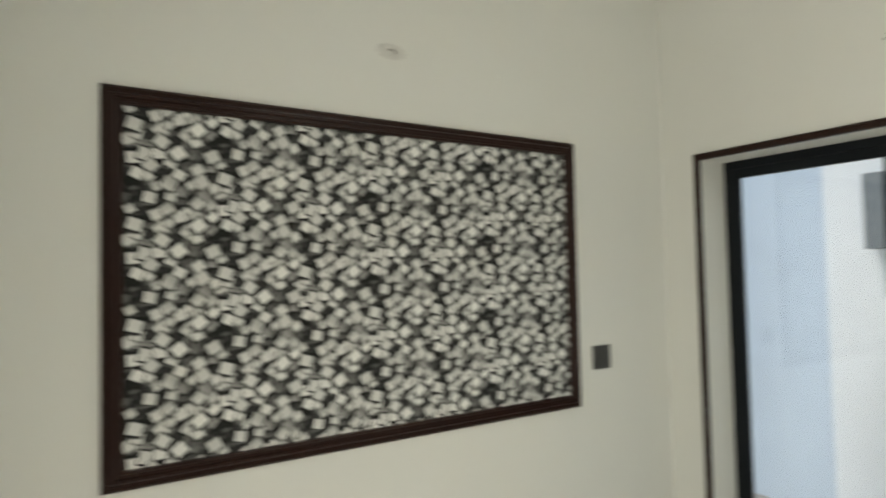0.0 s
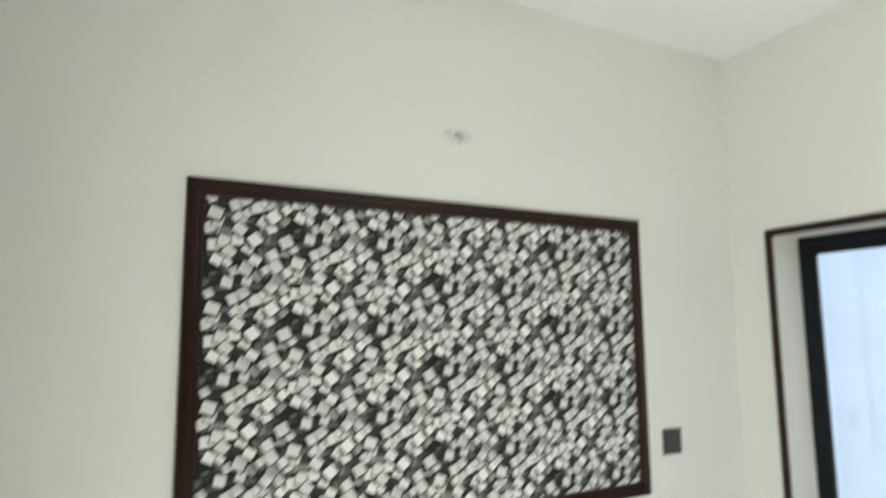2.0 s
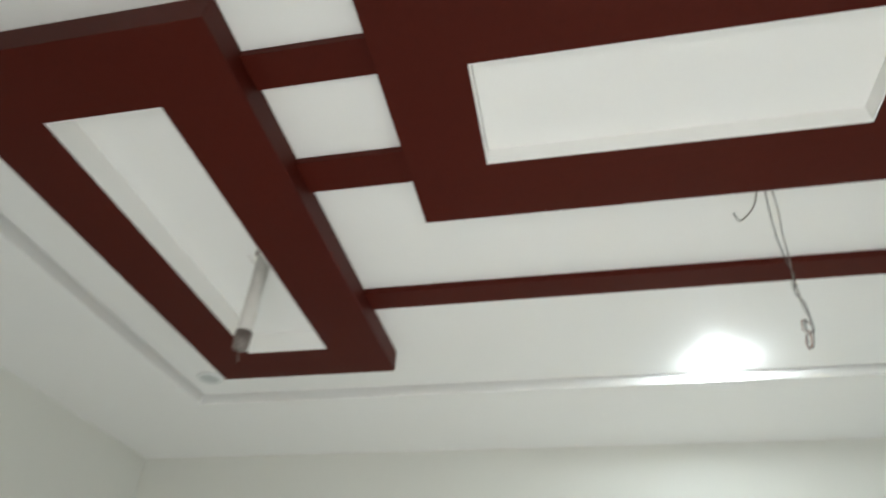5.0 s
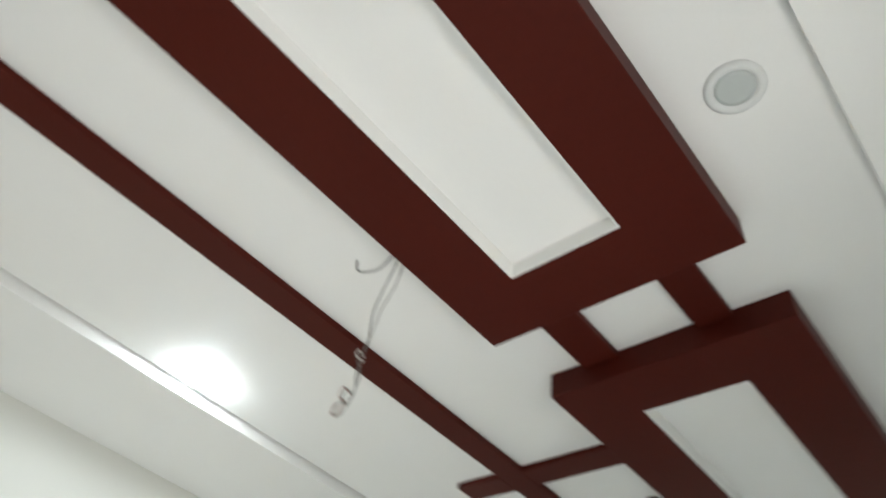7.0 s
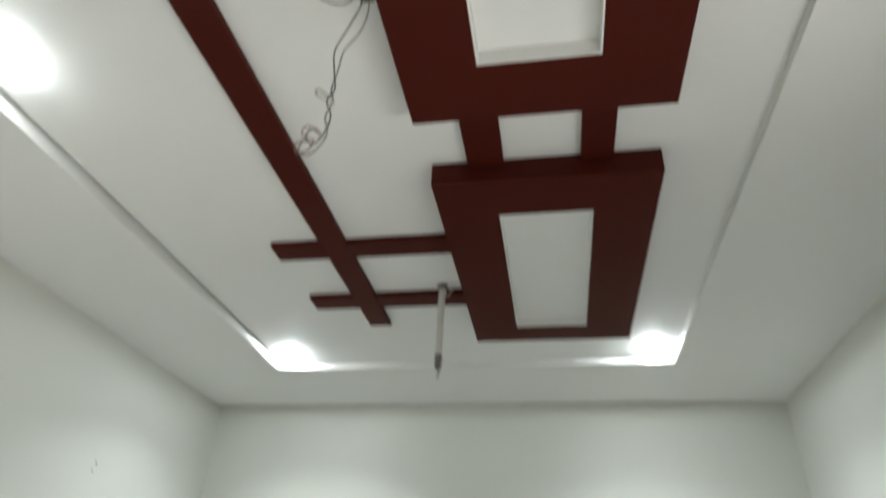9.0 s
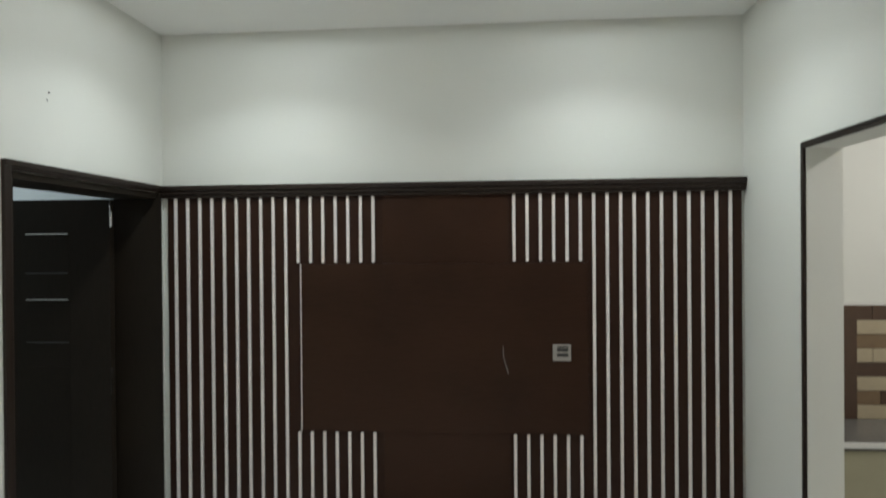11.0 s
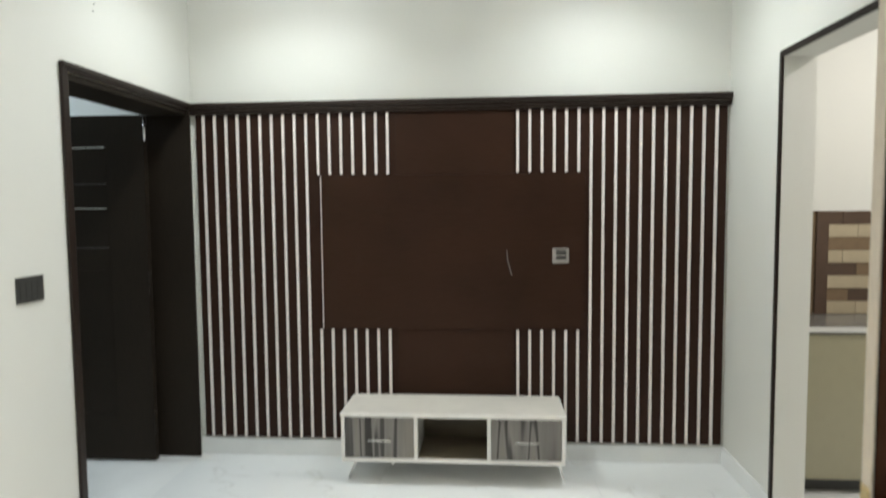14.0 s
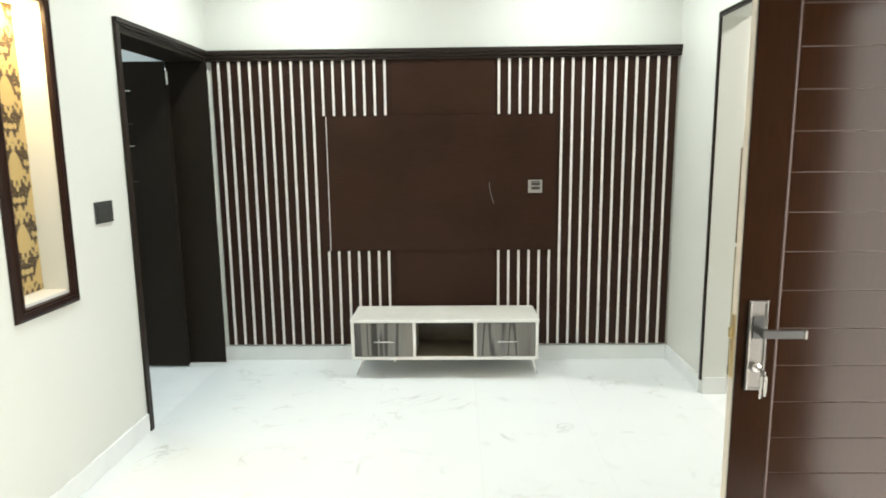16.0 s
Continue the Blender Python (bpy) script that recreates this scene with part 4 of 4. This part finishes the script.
entrance()
s = bpy.data.lights.new("doorway_daylight", 'AREA')
s.shape, s.size, s.size_y, s.energy, s.color = 'RECTANGLE', 0.84, 2.04, DOORWAY_WATTS, (1.0, 0.955, 0.875)
new("doorway_daylight", s).matrix_world = look((W + 0.095, (DOOR_D[0] + DOOR_D[1]) / 2, 1.03), (0, (DOOR_D[0] + DOOR_D[1]) / 2, 1.03))

# ---- kitchen beyond the opening ----
KX, KY0, KY1, KZ = 5.6, -2.25, 0.02, 2.95
bm = B()
box(bm, W + TD, KX, KY1, KY1 + 0.15, -0.02, KZ)
box(bm, KX, KX + 0.15, KY0 - 0.15, KY1 + 0.15, -0.02, KZ)
box(bm, W + TD, KX, KY0 - 0.15, KY0, -0.02, KZ)
structure("wall_kitchen", bm, M_WALL, "off-white kitchen walls seen through the opening", "wall")
structure("ceiling_kitchen", box(B(), W + TD, KX + 0.15, KY0 - 0.15, KY1 + 0.15, KZ + 0.0005, KZ + 0.12), M_CEIL, "white kitchen ceiling", "ceiling")
structure("floor_kitchen", box(B(), W + TD + 0.0005, KX, KY0, KY1, -0.08, -0.0005), M_SKIRT, "pale tiled kitchen floor", "floor")
# unseen fixture, added to brighten the kitchen and the opening's reveal
kl = thing("kitchen_fill_lamp", (4.3, -1.1, KZ), "unseen round fill lamp added under the kitchen ceiling", "ceiling light")
part("body", lathe(B(), (4.3, -1.1, KZ), [(0.11, -0.0005), (0.11, -0.02), (0.10, -0.03)]), M_RIM, kl, smooth=True)
part("lens", lathe(B(), (4.3, -1.1, KZ), [(0.098, -0.031), (0.085, -0.045), (0.03, -0.052)]), M_KFILL, kl, smooth=True)
s = bpy.data.lights.new("kitchen_light", 'AREA')
s.shape, s.size, s.energy, s.color = 'DISK', 0.2, KITCHEN_WATTS, (1.0, 0.965, 0.91)
new("kitchen_light", s).matrix_world = look((4.3, -1.1, KZ - 0.06), (4.3, -1.1, 0))

base = thing("kitchen_base_cabinet", (4.4, -0.2, 0), "glossy beige-olive kitchen base cabinets", "cabinet")
part("body", box(B(), W + TD + 0.012, 5.5, -0.370, KY1 - 0.002, 0.08, 0.860), M_OLIVE, base, bevel=0.002)
part("plinth", box(B(), W + TD + 0.012, 5.5, -0.330, KY1 - 0.002, 0.0, 0.0795), M_GREYPL, base)
for i in range(4):
    a = W + TD + 0.016 + i * 0.53
    part("door", box(B(), a, a + 0.522, -0.390, -0.3705, 0.085, 0.857), M_OLIVE, base, bevel=0.002)
top = thing("worktop", (4.4, -0.2, 0.86), "grey stone kitchen worktop with pale front edge", "worktop")
part("slab", box(B(), W + TD + 0.006, 5.5, -0.395, KY1 - 0.001, 0.8615, 0.900), M_COUNTER, top, bevel=0.003)
part("front_edge", box(B(), W + TD + 0.006, 5.5, -0.405, -0.3955, 0.872, 0.899), M_WRITE, top, bevel=0.002)

# mosaic of staggered blocks on the kitchen wall
bs = thing("backsplash", (4.4, KY1, 0.90), "backsplash of staggered cream, tan and umber tile blocks", "backsplash")
part("bed", box(B(), W + TD + 0.003, 5.58, KY1 - 0.006, KY1 - 0.0005, 0.9005, 1.502), M_TAN, bs)
part("capping", box(B(), W + TD + 0.003, 5.58, KY1 - 0.016, KY1 - 0.0065, 1.494, 1.506), M_WRITE, bs)
part("end_strip", box(B(), 3.690, 3.756, KY1 - 0.020, KY1 - 0.0065, 0.902, 1.493), M_UMBER, bs, "upright umber strip ending the tiles", bevel=0.001)
blocks = {}
rnd = random.Random(4)
row_h = 0.0738
for r in range(8):
    x = 3.757
    first = True
    while x < 5.45:
        w = rnd.choice((0.08, 0.12)) if first and r % 3 == 1 else rnd.choice((0.16, 0.24))
        m = M_CREAM if r % 2 == 0 else rnd.choice((M_TAN, M_TAN, M_UMBER))
        m = M_UMBER if r == 7 else m
        key = (w, m.name)
        if key not in blocks:
            blocks[key] = mesh_of("tile", box(B(), 0, w - 0.003, -0.014 if m is M_CREAM else -0.008, 0, 0, row_h - 0.003), m)
        t = new("tile", blocks[key])
        t.parent = bs
        t.location = Vector((x, KY1 - 0.0065, 0.903 + r * row_h)) - bs.location
        x += w
        first = False

# ---- next room behind the inner doorway ----
NX, NY0, NY1 = -2.9, -2.2, 0.9
bm = B()
box(bm, NX - 0.15, NX, NY0, NY1, -0.02, ZW)
box(bm, NX, -TB - 0.0005, NY1, NY1 + 0.15, -0.02, ZW)
box(bm, NX, -TB - 0.0005, NY0 - 0.15, NY0, -0.02, ZW)
box(bm, -TB, -0.0005, 0.2005, NY1 + 0.15, -0.02, ZW)
structure("wall_next_room", bm, M_WALL, "white walls of the next room", "wall")
structure("ceiling_next_room", box(B(), NX - 0.15, -TB - 0.0005, NY0 - 0.15, NY1 + 0.15, 3.05, ZW), M_CEIL, "white ceiling of the next room", "ceiling")
structure("floor_next_room", box(B(), NX, -TB - 0.0005, NY0, NY1, -0.08, -0.0005), M_SKIRT, "pale floor of the next room", "floor")
# added bluish ceiling source, standing in for daylight from this room's unseen window
nl = thing("next_room_fill", (-1.9, -0.3, 3.05), "added round bluish fill lamp in place of the next room's window light", "ceiling light")
part("body", lathe(B(), (-1.9, -0.3, 3.05), [(0.27, -0.0005), (0.27, -0.02), (0.26, -0.03)]), M_RIM, nl, smooth=True)
part("lens", lathe(B(), (-1.9, -0.3, 3.05), [(0.255, -0.031), (0.22, -0.045), (0.03, -0.052)]), M_NFILL, nl, smooth=True)
s = bpy.data.lights.new("next_room_fill_light", 'AREA')
s.shape, s.size, s.energy, s.color = 'DISK', 0.5, 18, (0.72, 0.88, 1.0)
new("next_room_fill_light", s).matrix_world = look((-1.9, -0.3, 2.99), (-1.9, -0.3, 0))

# ---- outside ----
structure("ground", box(B(), -300, 300, -300, 300, -0.30, -0.14), M_GROUND, "bare concrete ground around the house", "ground")
ext = thing("neighbour_house", (-1.7, -4.8, -0.14), "white and pale blue plastered neighbour house across a light well", "house")
bm = wall_with_holes(B(), 'y', -1.5, -1.72, -5.27, NY0 - 0.16, -0.14, 5.6, [(-4.875, -4.085, 0.95, 2.065)])
part("wall", bm, M_EXTW, ext, "white plastered wall")
part("wall", box(B(), -2.12, -1.90, -8.6, -5.2, -0.14, 5.6), M_EXTB, ext, "pale blue plastered wall")
part("wall", box(B(), -1.8995, -1.7205, -5.268, -5.2, -0.14, 5.6), M_EXTB, ext)
part("roof", box(B(), -2.2, -1.44, -8.7, NY0 - 0.16, 5.6005, 5.75), M_EXTW, ext)
w2 = part("window", box(B(), -1.60, -1.56, -4.8745, -4.835, 0.9505, 2.0645), M_EXTG, ext, "grey framed window with pale glass")
for a, b, c, d in ((-4.690, -4.645, 0.9505, 2.0645), (-4.122, -4.0855, 0.9505, 2.0645), (-4.8345, -4.6905, 2.015, 2.0645), (-4.8345, -4.6905, 0.9505, 1.0), (-4.6445, -4.1225, 2.015, 2.0645), (-4.6445, -4.1225, 0.9505, 1.0)):
    part("bar", box(B(), -1.60, -1.56, a, b, c, d), M_EXTG, w2)
for a, b in ((-4.8345, -4.6905), (-4.6445, -4.1225)):
    part("pane", box(B(), -1.588, -1.580, a, b, 1.0005, 2.0145), M_NGLASS, w2, "pale glass pane")
part("vent_box", box(B(), -1.4995, -1.36, -4.985, -4.88, 1.66, 2.10), M_EXTG, ext, "dark grey box on the wall", bevel=0.006)
yard = tagged(thing("boundary_wall", (5.2, -4.2, -0.14), "white plastered boundary wall outside the entrance", "wall"), kind="structure")
part("wall", box(B(), 5.0, 5.2, -7.5, KY0 - 0.16, -0.14, 2.4), M_EXTW, yard)

# ---- floor tiles ----
fl = structure("floor", box(B(), 0.0, W, -L, 0.0, -0.0195, -0.004), M_SKIRT, "polished white marble floor tiles with grey veins", "floor")
T = 0.60
tile_meshes = {}
x = 0.0
while x < W - 0.02:
    w = min(T, W - x)
    y = 0.0
    while y > -L + 0.02:
        h = min(T, L + y)
        key = (round(w, 3), round(h, 3))
        if key not in tile_meshes:
            tile_meshes[key] = mesh_of("tile", box(B(), 0.0002, w - 0.0002, -h + 0.0002, -0.0002, -0.0038, 0.0), M_MARBLE)
        t = new("tile", tile_meshes[key])
        t.parent = fl
        t.location = (x, y, 0)
        y -= T
    x += T
# thresholds under the doorways
structure("threshold_west", box(B(), -TB, -0.0003, DOOR_B[0] + 0.001, DOOR_B[1] - 0.001, -0.0199, 0.0), M_SKIRT, "pale marble threshold in the inner doorway", "floor")
structure("threshold_kitchen", box(B(), W + 0.0003, W + TD, OPEN_D[0] + 0.001, OPEN_D[1] - 0.001, -0.0199, 0.0), M_SKIRT, "pale marble threshold in the kitchen opening", "floor")
structure("threshold_entrance", box(B(), W + 0.0003, W + TD + 0.05, DOOR_D[0] + 0.001, DOOR_D[1] - 0.001, -0.0199, 0.0), M_SKIRT, "pale marble threshold in the entrance doorway", "floor")
